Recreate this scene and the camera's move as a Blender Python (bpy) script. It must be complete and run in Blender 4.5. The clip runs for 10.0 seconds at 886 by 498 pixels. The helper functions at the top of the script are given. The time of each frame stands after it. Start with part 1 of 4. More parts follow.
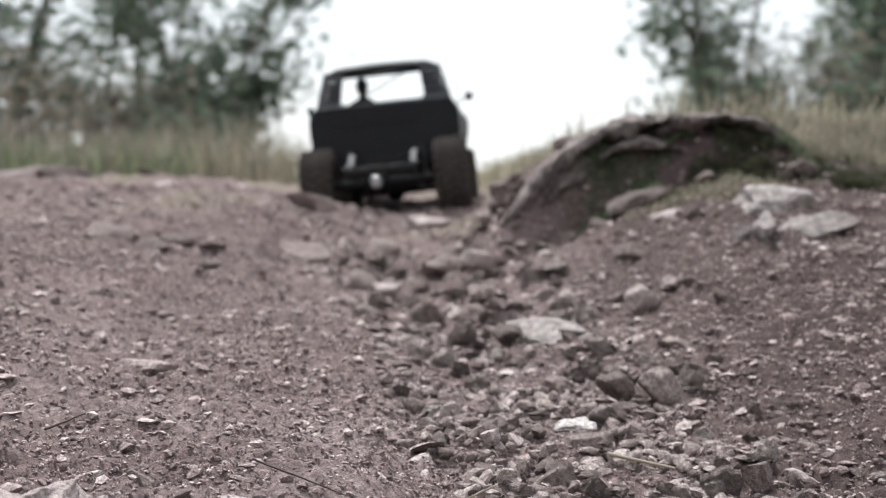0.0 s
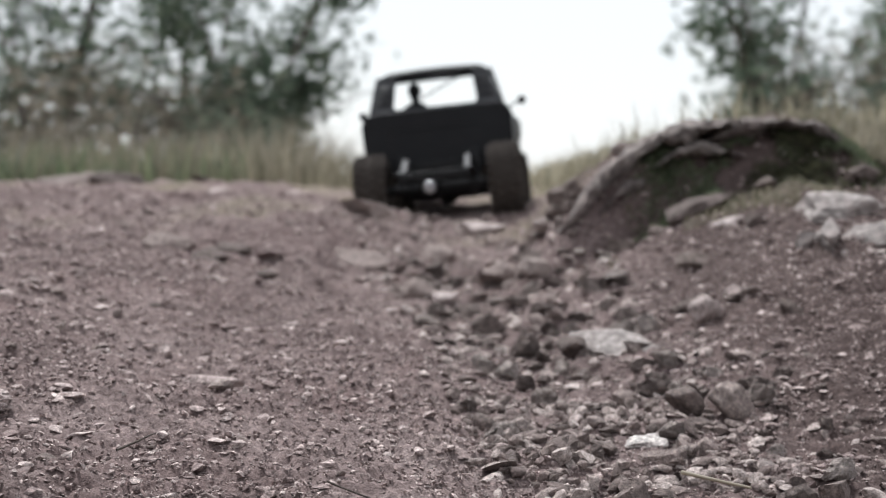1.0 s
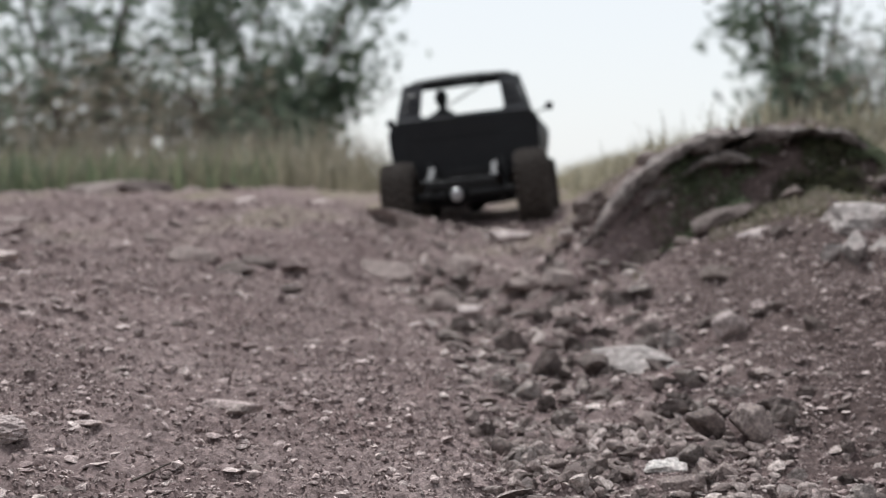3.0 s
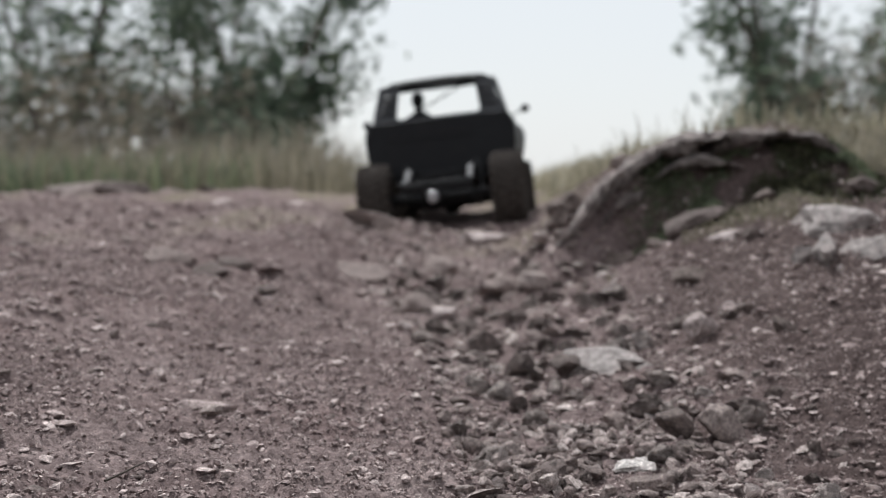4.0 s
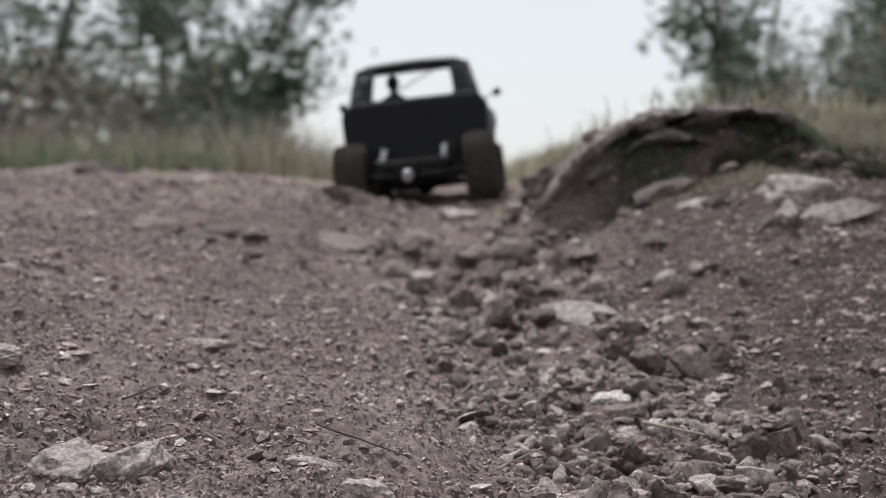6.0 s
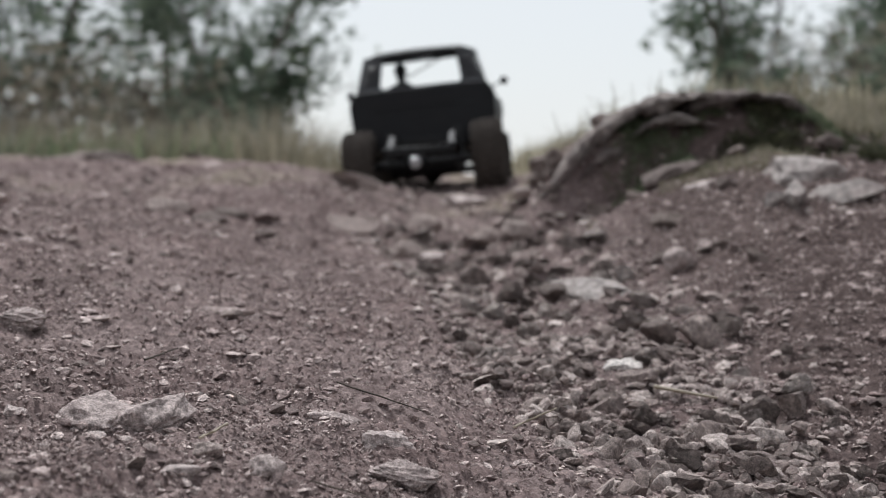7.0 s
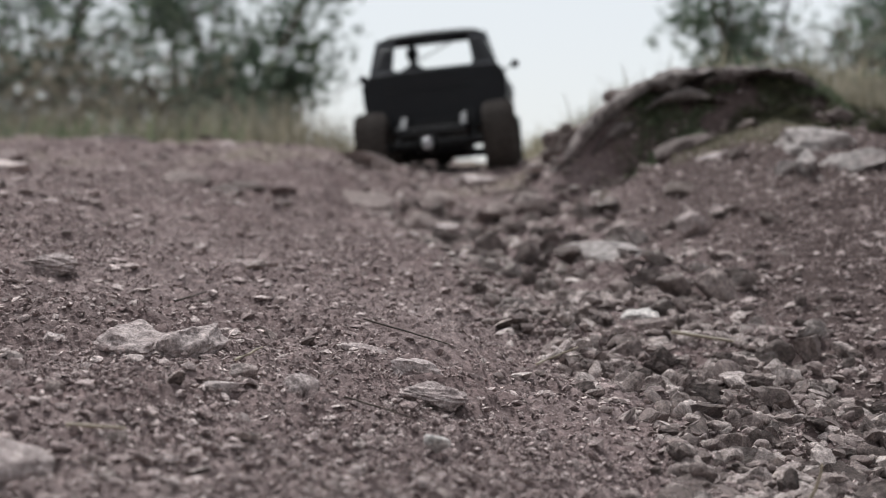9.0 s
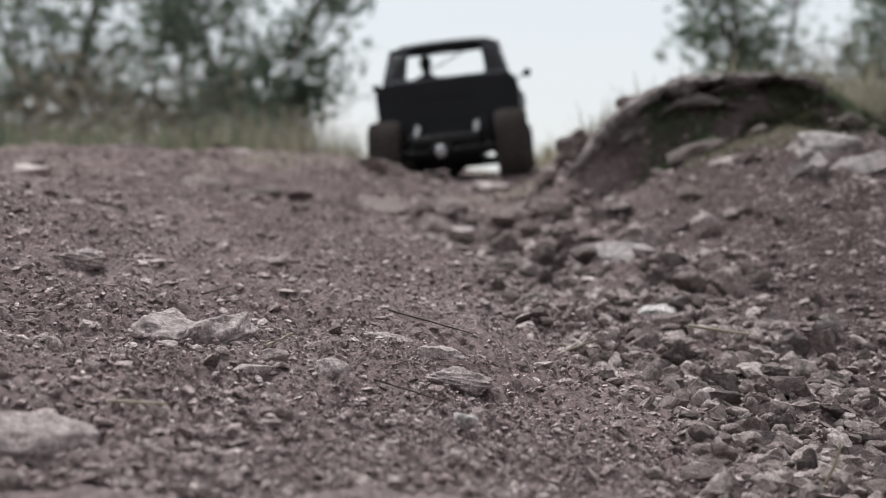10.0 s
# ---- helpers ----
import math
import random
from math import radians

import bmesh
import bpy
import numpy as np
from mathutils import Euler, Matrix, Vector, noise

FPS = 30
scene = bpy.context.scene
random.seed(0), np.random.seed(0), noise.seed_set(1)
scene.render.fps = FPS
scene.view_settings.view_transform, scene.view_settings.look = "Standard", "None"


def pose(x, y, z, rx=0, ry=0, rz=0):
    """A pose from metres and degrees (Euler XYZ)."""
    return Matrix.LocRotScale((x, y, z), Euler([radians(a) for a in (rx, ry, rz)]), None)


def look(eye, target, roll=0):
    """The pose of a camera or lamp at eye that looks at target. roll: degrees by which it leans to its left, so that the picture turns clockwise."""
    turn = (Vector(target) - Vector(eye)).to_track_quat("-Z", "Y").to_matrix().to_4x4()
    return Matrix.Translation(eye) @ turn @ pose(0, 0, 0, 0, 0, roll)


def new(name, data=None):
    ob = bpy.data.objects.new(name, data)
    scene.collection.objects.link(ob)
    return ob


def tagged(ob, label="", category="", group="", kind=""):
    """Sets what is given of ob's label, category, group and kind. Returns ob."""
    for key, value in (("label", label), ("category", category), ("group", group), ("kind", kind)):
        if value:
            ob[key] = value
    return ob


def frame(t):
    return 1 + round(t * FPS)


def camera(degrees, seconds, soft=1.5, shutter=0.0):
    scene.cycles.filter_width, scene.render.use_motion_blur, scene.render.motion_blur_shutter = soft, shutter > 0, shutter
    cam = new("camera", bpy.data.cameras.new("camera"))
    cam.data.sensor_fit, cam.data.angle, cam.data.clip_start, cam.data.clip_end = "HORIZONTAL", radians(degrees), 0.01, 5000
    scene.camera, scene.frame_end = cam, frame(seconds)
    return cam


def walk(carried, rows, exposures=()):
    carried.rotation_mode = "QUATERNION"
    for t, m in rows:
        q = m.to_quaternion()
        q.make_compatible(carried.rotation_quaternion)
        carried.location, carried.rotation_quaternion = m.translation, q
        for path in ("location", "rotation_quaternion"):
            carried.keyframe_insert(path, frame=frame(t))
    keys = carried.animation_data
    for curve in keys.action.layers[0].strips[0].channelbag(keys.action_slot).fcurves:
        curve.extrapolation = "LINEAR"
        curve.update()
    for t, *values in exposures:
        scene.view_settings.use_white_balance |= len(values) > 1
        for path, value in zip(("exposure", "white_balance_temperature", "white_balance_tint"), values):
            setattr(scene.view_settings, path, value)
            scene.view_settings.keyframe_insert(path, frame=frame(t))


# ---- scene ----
cam = camera(30.0, 10.0, soft=0.55)
PATH = [
    (0, (0.0, 0.0, 0.45), (0.044, 1.998, 0.382), 0.3),
    (0.5, (-0.008, 0.006, 0.452), (0.012, 2.005, 0.383), 0.2),
    (1, (-0.015, 0.01, 0.46), (-0.024, 2.009, 0.39), 0.0),
    (1.5, (-0.017, 0.011, 0.466), (-0.053, 2.01, 0.395), -0.1),
    (2, (-0.013, 0.013, 0.47), (-0.065, 2.011, 0.398), -0.2),
    (2.5, (-0.008, 0.017, 0.475), (-0.064, 2.014, 0.4), -0.4),
    (4, (0.001, 0.004, 0.478), (-0.025, 2.002, 0.405), -0.3),
    (4.5, (0.001, -0.007, 0.474), (-0.006, 1.992, 0.401), -0.3),
    (5, (-0.003, -0.027, 0.467), (0.004, 1.971, 0.395), -0.1),
    (5.5, (-0.01, -0.051, 0.455), (0.008, 1.948, 0.384), -0.1),
    (7, (-0.025, -0.086, 0.423), (-0.008, 1.913, 0.352), 0.1),
    (7.5, (-0.027, -0.09, 0.413), (-0.011, 1.908, 0.342), 0.1),
    (8, (-0.027, -0.096, 0.405), (-0.014, 1.903, 0.335), 0.1),
    (8.5, (-0.031, -0.1, 0.397), (-0.018, 1.898, 0.328), 0.1),
    (9, (-0.036, -0.11, 0.389), (-0.025, 1.889, 0.321), 0.1),
    (9.5, (-0.042, -0.12, 0.382), (-0.037, 1.879, 0.315), 0.1),
    (10, (-0.045, -0.131, 0.377), (-0.043, 1.868, 0.327), 0.1),
]
walk(cam, [(t, look(eye, target, roll)) for t, eye, target, roll in PATH],
     exposures=[(0, 0.40, 6150, 9), (1.0, 0.2, 6150, 9), (2.5, 0.08, 6150, 9), (4.5, -0.08, 6150, 9), (10.0, -0.08, 6150, 9)])
cam.data.dof.use_dof = True
cam.data.dof.focus_distance = 0.84
cam.data.dof.aperture_fstop = 11.5

# ---- world and light: bright overcast ----
world = bpy.data.worlds.new("overcast")
scene.world = world
world.use_nodes = True
wn, wl = world.node_tree.nodes, world.node_tree.links
wn.clear()
sky = wn.new("ShaderNodeTexSky")
sky.sky_type, sky.sun_disc = "NISHITA", False
sky.sun_elevation, sky.sun_rotation = radians(57), radians(-22)
sky_bg = wn.new("ShaderNodeBackground")
sky_bg.inputs["Strength"].default_value = 0.02
cloud_bg = wn.new("ShaderNodeBackground")
cloud_bg.inputs["Color"].default_value = (1.0, 0.988, 0.97, 1)
cloud_bg.inputs["Strength"].default_value = 0.77
both = wn.new("ShaderNodeAddShader")
wout = wn.new("ShaderNodeOutputWorld")
wl.new(sky.outputs[0], sky_bg.inputs["Color"])
wl.new(sky_bg.outputs[0], both.inputs[0])
wl.new(cloud_bg.outputs[0], both.inputs[1])
wl.new(both.outputs[0], wout.inputs["Surface"])
sun_data = bpy.data.lights.new("sun", "SUN")
sun_data.energy, sun_data.angle, sun_data.color = 4.9, radians(7), (1.0, 0.97, 0.93)
sun_ob = new("sun", sun_data)
sun_ob.matrix_world = look((-2.0, 6.0, 8.6), (0, 1, 0.3))


# ---- materials ----
def shader(name, rough=0.9, metal=0.0, spec=0.3):
    m = bpy.data.materials.new(name)
    m.use_nodes = True
    b = m.node_tree.nodes["Principled BSDF"]
    b.inputs["Roughness"].default_value = rough
    b.inputs["Metallic"].default_value = metal
    b.inputs["Specular IOR Level"].default_value = spec
    return m, m.node_tree.nodes, m.node_tree.links, b


def noise_node(n, l, coord, scale, detail=6.0, rough=0.6):
    t = n.new("ShaderNodeTexNoise")
    t.inputs["Scale"].default_value, t.inputs["Detail"].default_value = scale, detail
    t.inputs["Roughness"].default_value = rough
    l.new(coord, t.inputs["Vector"])
    return t.outputs["Fac"]


def ramp(n, l, fac, stops):
    r = n.new("ShaderNodeValToRGB")
    while len(r.color_ramp.elements) < len(stops):
        r.color_ramp.elements.new(0.5)
    for e, (p, c) in zip(r.color_ramp.elements, stops):
        e.position, e.color = p, (*c, 1)
    l.new(fac, r.inputs["Fac"])
    return r.outputs["Color"]


def mix(n, l, fac, a, b, how="MIX"):
    x = n.new("ShaderNodeMix")
    x.data_type, x.blend_type = "RGBA", how
    for socket, v in ((x.inputs[0], fac), (x.inputs[6], a), (x.inputs[7], b)):
        if isinstance(v, (float, int)):
            socket.default_value = v
        elif isinstance(v, tuple):
            socket.default_value = (*v, 1)
        else:
            l.new(v, socket)
    return x.outputs[2]


def bump(n, l, b, heights):
    last = None
    for h, strength, dist in heights:
        k = n.new("ShaderNodeBump")
        k.inputs["Strength"].default_value, k.inputs["Distance"].default_value = strength, dist
        l.new(h, k.inputs["Height"])
        if last:
            l.new(last, k.inputs["Normal"])
        last = k.outputs["Normal"]
    l.new(last, b.inputs["Normal"])


def earth_material(name, dark, mid, light, loam):
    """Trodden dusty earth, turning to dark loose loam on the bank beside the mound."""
    m, n, l, b = shader(name, 0.95, spec=0.12)
    co = n.new("ShaderNodeTexCoord").outputs["Object"]
    big, small = noise_node(n, l, co, 4, 5), noise_node(n, l, co, 60, 7, 0.75)
    fine, grain = noise_node(n, l, co, 190, 5, 0.7), noise_node(n, l, co, 700, 4, 0.7)
    base = ramp(n, l, big, [(0.3, dark), (0.52, mid), (0.75, light)])
    tint = ramp(n, l, small, [(0.28, dark), (0.5, mid), (0.74, light)])
    c = mix(n, l, 0.42, base, tint)
    c = mix(n, l, ramp(n, l, noise_node(n, l, co, 9, 4, 0.6), [(0.5, (0, 0, 0)), (0.75, (0.4, 0.4, 0.4))]), c, (0.20, 0.132, 0.126))
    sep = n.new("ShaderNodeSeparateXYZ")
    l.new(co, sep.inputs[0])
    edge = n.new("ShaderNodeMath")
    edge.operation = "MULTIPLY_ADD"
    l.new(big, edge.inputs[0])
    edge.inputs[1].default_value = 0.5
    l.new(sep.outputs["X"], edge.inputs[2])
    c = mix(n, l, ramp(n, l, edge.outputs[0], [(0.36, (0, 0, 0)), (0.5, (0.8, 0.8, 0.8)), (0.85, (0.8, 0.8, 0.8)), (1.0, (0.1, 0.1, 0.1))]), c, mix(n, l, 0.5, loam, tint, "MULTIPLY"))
    far = n.new("ShaderNodeVectorMath")
    far.operation = "LENGTH"
    l.new(co, far.inputs[0])
    reach = n.new("ShaderNodeMath")
    reach.operation = "MULTIPLY_ADD"
    l.new(far.outputs["Value"], reach.inputs[0])
    reach.inputs[1].default_value = 0.1
    l.new(big, reach.inputs[2])
    c = mix(n, l, ramp(n, l, reach.outputs[0], [(0.78, (0, 0, 0)), (1.0, (0.85, 0.85, 0.85))]), c, mix(n, l, small, (0.10, 0.105, 0.05), (0.26, 0.23, 0.13)))
    c = mix(n, l, 0.9, c, ramp(n, l, fine, [(0.32, (0.5, 0.48, 0.48)), (0.55, (1, 1, 1)), (0.70, (1.65, 1.65, 1.62))]), "MULTIPLY")
    c = mix(n, l, 0.7, c, ramp(n, l, grain, [(0.3, (0.6, 0.6, 0.6)), (0.7, (1.3, 1.3, 1.3))]), "MULTIPLY")
    l.new(c, b.inputs["Base Color"])
    bump(n, l, b, [(small, 0.5, 0.006), (fine, 1.0, 0.003), (grain, 1.0, 0.0012)])
    return m


def stone_material(name, dark, mid, light, grain_scale=1100.0, vein_scale=300.0, depth=0.002):
    m, n, l, b = shader(name, 0.85, spec=0.25)
    co = n.new("ShaderNodeTexCoord").outputs["Object"]
    rnd = n.new("ShaderNodeObjectInfo").outputs["Random"]
    isl = n.new("ShaderNodeNewGeometry").outputs["Random Per Island"]
    add = n.new("ShaderNodeMath")
    add.operation = "ADD"
    l.new(rnd, add.inputs[0])
    l.new(isl, add.inputs[1])
    wrap = n.new("ShaderNodeMath")
    wrap.operation = "FRACT"
    l.new(add.outputs[0], wrap.inputs[0])
    tone = ramp(n, l, wrap.outputs[0], [(0.0, dark), (0.5, mid), (1.0, light)])
    veins, grain = noise_node(n, l, co, vein_scale, 8, 0.75), noise_node(n, l, co, grain_scale, 5, 0.7)
    c = mix(n, l, 0.8, tone, ramp(n, l, veins, [(0.36, (0.34, 0.32, 0.31)), (0.5, (1, 1, 1)), (0.63, (1.9, 1.9, 1.87))]), "MULTIPLY")
    c = mix(n, l, 0.8, c, ramp(n, l, grain, [(0.36, (0.5, 0.48, 0.47)), (0.64, (1.5, 1.5, 1.5))]), "MULTIPLY")
    dust = noise_node(n, l, co, vein_scale * 0.35, 4, 0.6)
    c = mix(n, l, ramp(n, l, dust, [(0.48, (0, 0, 0)), (0.62, (0.6, 0.6, 0.6))]), c, mix(n, l, 0.5, c, (0.235, 0.179, 0.172)))
    l.new(c, b.inputs["Base Color"])
    bump(n, l, b, [(veins, 0.8, depth), (grain, 0.9, depth * 0.35)])
    return m


def leaf_material(name, dark, mid, light):
    m, n, l, b = shader(name, 0.6, spec=0.25)
    isl = n.new("ShaderNodeNewGeometry").outputs["Random Per Island"]
    co = n.new("ShaderNodeTexCoord").outputs["Object"]
    c = ramp(n, l, isl, [(0.0, dark), (0.55, mid), (1.0, light)])
    c = mix(n, l, 0.5, c, ramp(n, l, noise_node(n, l, co, 3.0, 4), [(0.3, (0.6, 0.6, 0.6)), (0.7, (1.2, 1.2, 1.2))]), "MULTIPLY")
    l.new(c, b.inputs["Base Color"])
    thin = n.new("ShaderNodeBsdfTranslucent")
    l.new(c, thin.inputs["Color"])
    both_sides = n.new("ShaderNodeMixShader")
    both_sides.inputs[0].default_value = 0.4
    l.new(b.outputs[0], both_sides.inputs[1])
    l.new(thin.outputs[0], both_sides.inputs[2])
    l.new(both_sides.outputs[0], n["Material Output"].inputs["Surface"])
    return m


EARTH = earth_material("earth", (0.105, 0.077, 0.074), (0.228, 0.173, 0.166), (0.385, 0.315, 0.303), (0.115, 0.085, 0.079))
STONE = stone_material("stone", (0.09, 0.07, 0.064), (0.205, 0.165, 0.153), (0.43, 0.372, 0.35))
COARSE_STONE = stone_material("coarse stone", (0.09, 0.07, 0.064), (0.205, 0.165, 0.153), (0.43, 0.372, 0.35), 26.0, 5.0, 0.06)
CRUMB = stone_material("crumb", (0.15, 0.113, 0.108), (0.27, 0.211, 0.202), (0.52, 0.443, 0.422))
PALE_ROCK = stone_material("pale rock", (0.30, 0.250, 0.240), (0.345, 0.292, 0.281), (0.39, 0.335, 0.323))
DARK_ROCK = stone_material("dark rock", (0.07, 0.055, 0.05), (0.09, 0.07, 0.064), (0.12, 0.095, 0.085))
CRUST = stone_material("crust", (0.145, 0.123, 0.115), (0.18, 0.155, 0.146), (0.225, 0.196, 0.185), 520.0, 90.0, 0.006)
SLAB_ROCK = stone_material("slab rock", (0.19, 0.169, 0.161), (0.22, 0.196, 0.188), (0.255, 0.229, 0.22), 900.0, 120.0, 0.002)
BARK = stone_material("bark", (0.06, 0.048, 0.04), (0.08, 0.065, 0.055), (0.10, 0.085, 0.07), 120, 20, 0.004)
LEAF = leaf_material("leaves", (0.055, 0.082, 0.062), (0.125, 0.165, 0.12), (0.24, 0.28, 0.205))
LEAF_BROWN = leaf_material("dry leaves", (0.12, 0.105, 0.082), (0.21, 0.185, 0.145), (0.32, 0.285, 0.225))
GRASS = leaf_material("grass", (0.12, 0.114, 0.078), (0.21, 0.19, 0.14), (0.34, 0.30, 0.225))
PALE_GRASS = leaf_material("pale grass", (0.19, 0.178, 0.12), (0.32, 0.29, 0.21), (0.46, 0.42, 0.32))
GRASS_GREEN = leaf_material("green weeds", (0.075, 0.098, 0.058), (0.125, 0.15, 0.092), (0.20, 0.22, 0.135))
DRY_STRAW = leaf_material("straw", (0.30, 0.25, 0.19), (0.38, 0.33, 0.26), (0.46, 0.41, 0.34))

# ---- ground ----
rng = np.random.default_rng(7)
LATTICE = rng.random((256, 256))


def value_noise(x, y, freq, seed=0):
    x, y = np.asarray(x) * freq + 17.3 * seed + 1000, np.asarray(y) * freq + 9.1 * seed + 1000
    i, j = np.floor(x).astype(int), np.floor(y).astype(int)
    u, v = x - i, y - j
    u, v = u * u * (3 - 2 * u), v * v * (3 - 2 * v)
    g = lambda a, c: LATTICE[a % 256, c % 256]
    return (g(i, j) * (1 - u) + g(i + 1, j) * u) * (1 - v) + (g(i, j + 1) * (1 - u) + g(i + 1, j + 1) * u) * v - 0.5


def fbm(x, y, freq, octaves=4, seed=0, gain=0.5):
    return sum(gain**k * value_noise(x, y, freq * 2.07**k, seed + k) for k in range(octaves))


def smooth(a, b, v):
    u = np.clip((v - a) / (b - a), 0, 1)
    return u * u * (3 - 2 * u)


def mound_lip(x):
    """Where the mound's overhanging edge runs: its y and z for each x."""
    at = (0.0, 0.08, 0.104, 0.161, 0.21, 0.264, 0.343, 0.409, 0.44, 0.475, 0.53, 0.7)
    ys = (1.76, 1.78, 1.80, 1.85, 1.88, 1.90, 1.90, 1.90, 1.87, 1.83, 1.82, 1.82)
    zs = (0.30, 0.40, 0.436, 0.490, 0.522, 0.539, 0.546, 0.544, 0.523, 0.488, 0.470, 0.46)
    return np.interp(x, at, ys), np.interp(x, at, zs)


def form(x, y):
    """The large shape of the slope: a rut in a rising track, banks on both sides, a mound by the track."""
    x, y = np.asarray(x, float), np.asarray(y, float)
    yc = np.clip(y, -0.4, 3.2)
    xc = np.clip(x, -0.45, 0.36) + 0.05 * np.clip(x - 0.36, 0, 3)
    g = np.exp(-(((xc - 0.02 - 0.04 * (yc - 1)) / 0.18) ** 2))
    near = 0.1797 + 0.1186 * yc + 0.002 * yc**2 - 0.2595 * xc + 0.193 * xc * yc + (0.0616 - 0.06 * yc) * g
    near = near - 0.03 * smooth(0.42, 0.62, x) + 0.3237 * xc**2 - 0.2257 * np.maximum(xc - 0.2, 0) ** 2
    top = 0.445 + 0.045 * smooth(-0.1, -0.7, x) + 0.095 * smooth(0.08, 0.5, x) + 0.03 * smooth(0.7, 2.0, x)
    top = top + 0.012 * smooth(2.8, 3.2, y) * smooth(-0.5, 0.0, x) * smooth(0.4, 0.1, x) - 0.02 * smooth(3.6, 7, y)
    z = near + (top - near) * smooth(2.1, 2.75, y)
    rut = smooth(1.5, 1.8, y) * smooth(2.5, 2.2, y)
    edge = x + 0.03 * fbm(x, y, 10, 3, 9)
    z = z + rut * (0.012 * smooth(-0.13, -0.18, edge) * smooth(-0.45, -0.2, x) - 0.014 * smooth(-0.18, -0.12, edge) * smooth(0.10, 0.02, edge))
    z = z - 0.024 * np.exp(-(((x + 0.03) / 0.17) ** 2) - ((y - 2.6) / 0.3) ** 2)
    z = z + 0.011 * np.exp(-(((x + 0.10) / 0.12) ** 2)) * smooth(0.022, -0.03, x) * smooth(1.5, 1.15, y) * smooth(0.3, 0.6, y)
    z = z - 0.012 * np.exp(-(((y - 1.80) / 0.22) ** 2)) * smooth(-0.05, -0.16, x) - 0.026 * smooth(-0.4, -0.65, x) * smooth(2.2, 2.8, y)
    z = z + 0.010 * np.exp(-(((x - 0.28) / 0.08) ** 2) - ((y - 1.76) / 0.12) ** 2)
    mid = smooth(1.2, 1.6, y) * smooth(3.2, 2.6, y) * smooth(-0.05, -0.15, x) * smooth(-1.2, -0.8, x)
    z = z + mid * 0.016 * fbm(0.6 * x, y, 15, 3, 12, 0.6)
    lip_y, lip_z = mound_lip(x)
    behind = smooth(lip_y - 0.055, lip_y + 0.03, y) * smooth(2.75, 2.15, y)
    return z + np.maximum(lip_z - 0.012 + 0.02 * fbm(x, y, 12, 3, 5) - z, 0) * behind


def ground_z(x, y):
    x, y = np.asarray(x, float), np.asarray(y, float)
    near = smooth(12, 4, np.hypot(x, y))
    close = smooth(1.6, 0.8, np.abs(x)) * smooth(-0.6, 0.2, y) * smooth(4.5, 3.0, y)
    z = form(x, y) + near * 0.014 * fbm(x, y, 7, 3, 1) + close * (0.007 * fbm(x, y, 24, 3, 2) + 0.0045 * fbm(x, y, 90, 3, 3, 0.7) + 0.0030 * fbm(x, y, 165, 2, 8, 0.8))
    return z + (1 - near) * 0.5 * fbm(x, y, 0.05, 3, 4) * smooth(20, 80, np.hypot(x, y))


def mesh_from(name, verts, faces, material, smooth_shade=True):
    me = bpy.data.meshes.new(name)
    verts, faces = np.asarray(verts, np.float32), np.asarray(faces, np.int32)
    k = faces.shape[1]
    me.vertices.add(len(verts))
    me.vertices.foreach_set("co", verts.ravel())
    me.loops.add(faces.size)
    me.loops.foreach_set("vertex_index", faces.ravel())
    me.polygons.add(len(faces))
    me.polygons.foreach_set("loop_start", np.arange(0, faces.size, k, dtype=np.int32))
    me.polygons.foreach_set("use_smooth", np.full(len(faces), smooth_shade))
    me.update(calc_edges=True)
    me.materials.append(material)
    return me


def spread(start, stop, step, growth, reach):
    """Coordinates at even steps from start to stop, then ever wider out to the reach on both sides."""
    mid = list(np.arange(start, stop, step))
    out, s, a = [], step, stop
    while a < reach:
        out.append(a)
        s *= growth
        a += s
    low, s, a = [], step, start - step
    while a > -reach:
        low.append(a)
        s *= growth
        a -= s
    return np.array(low[::-1] + mid + out)


gx = spread(-0.62, 0.62, 0.0024, 1.16, 900)
nearer, farther = spread(0.3, 1.4, 0.0026, 1.18, 900), spread(2.7, 2.706, 0.006, 1.12, 900)
gy = np.concatenate([nearer[nearer < 1.4], np.arange(1.4, 2.7, 0.005), farther[farther >= 2.7]])
GX, GY = np.meshgrid(gx, gy)
GZ = ground_z(GX, GY)
nx, ny = len(gx), len(gy)
idx = np.arange(nx * ny).reshape(ny, nx)
quads = np.stack([idx[:-1, :-1], idx[:-1, 1:], idx[1:, 1:], idx[1:, :-1]], -1).reshape(-1, 4)
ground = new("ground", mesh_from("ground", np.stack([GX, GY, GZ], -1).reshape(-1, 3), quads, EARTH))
tagged(ground, "reddish-brown bare earth track with a stony rut", "ground", kind="structure")


# ---- stones ----
def rock_shape(seed, level, cuts=7, rough=0.12, bumps=3.0):
    """Vertices and triangles of a broken stone about 1 across: a ball cut by planes and roughened."""
    r = random.Random(seed)
    bm = bmesh.new()
    bmesh.ops.create_icosphere(bm, subdivisions=level, radius=0.5)
    planes = []
    for _ in range(cuts):
        v = Vector((r.gauss(0, 1), r.gauss(0, 1), r.gauss(0, 1))).normalized()
        planes.append((v, r.uniform(0.2, 0.4)))
    off = Vector((r.uniform(0, 90), r.uniform(0, 90), r.uniform(0, 90)))
    for v in bm.verts:
        p = v.co.copy()
        for d, far in planes:
            over = p.dot(d) - far
            if over > 0:
                p -= d * over * 0.97
        p *= 1 + rough * noise.fractal(v.co * bumps + off, 1.0, 2.0, 3)
        v.co = p
    verts = np.array([v.co[:] for v in bm.verts])
    faces = np.array([[q.index for q in f.verts] for f in bm.faces])
    bm.free()
    return verts, faces


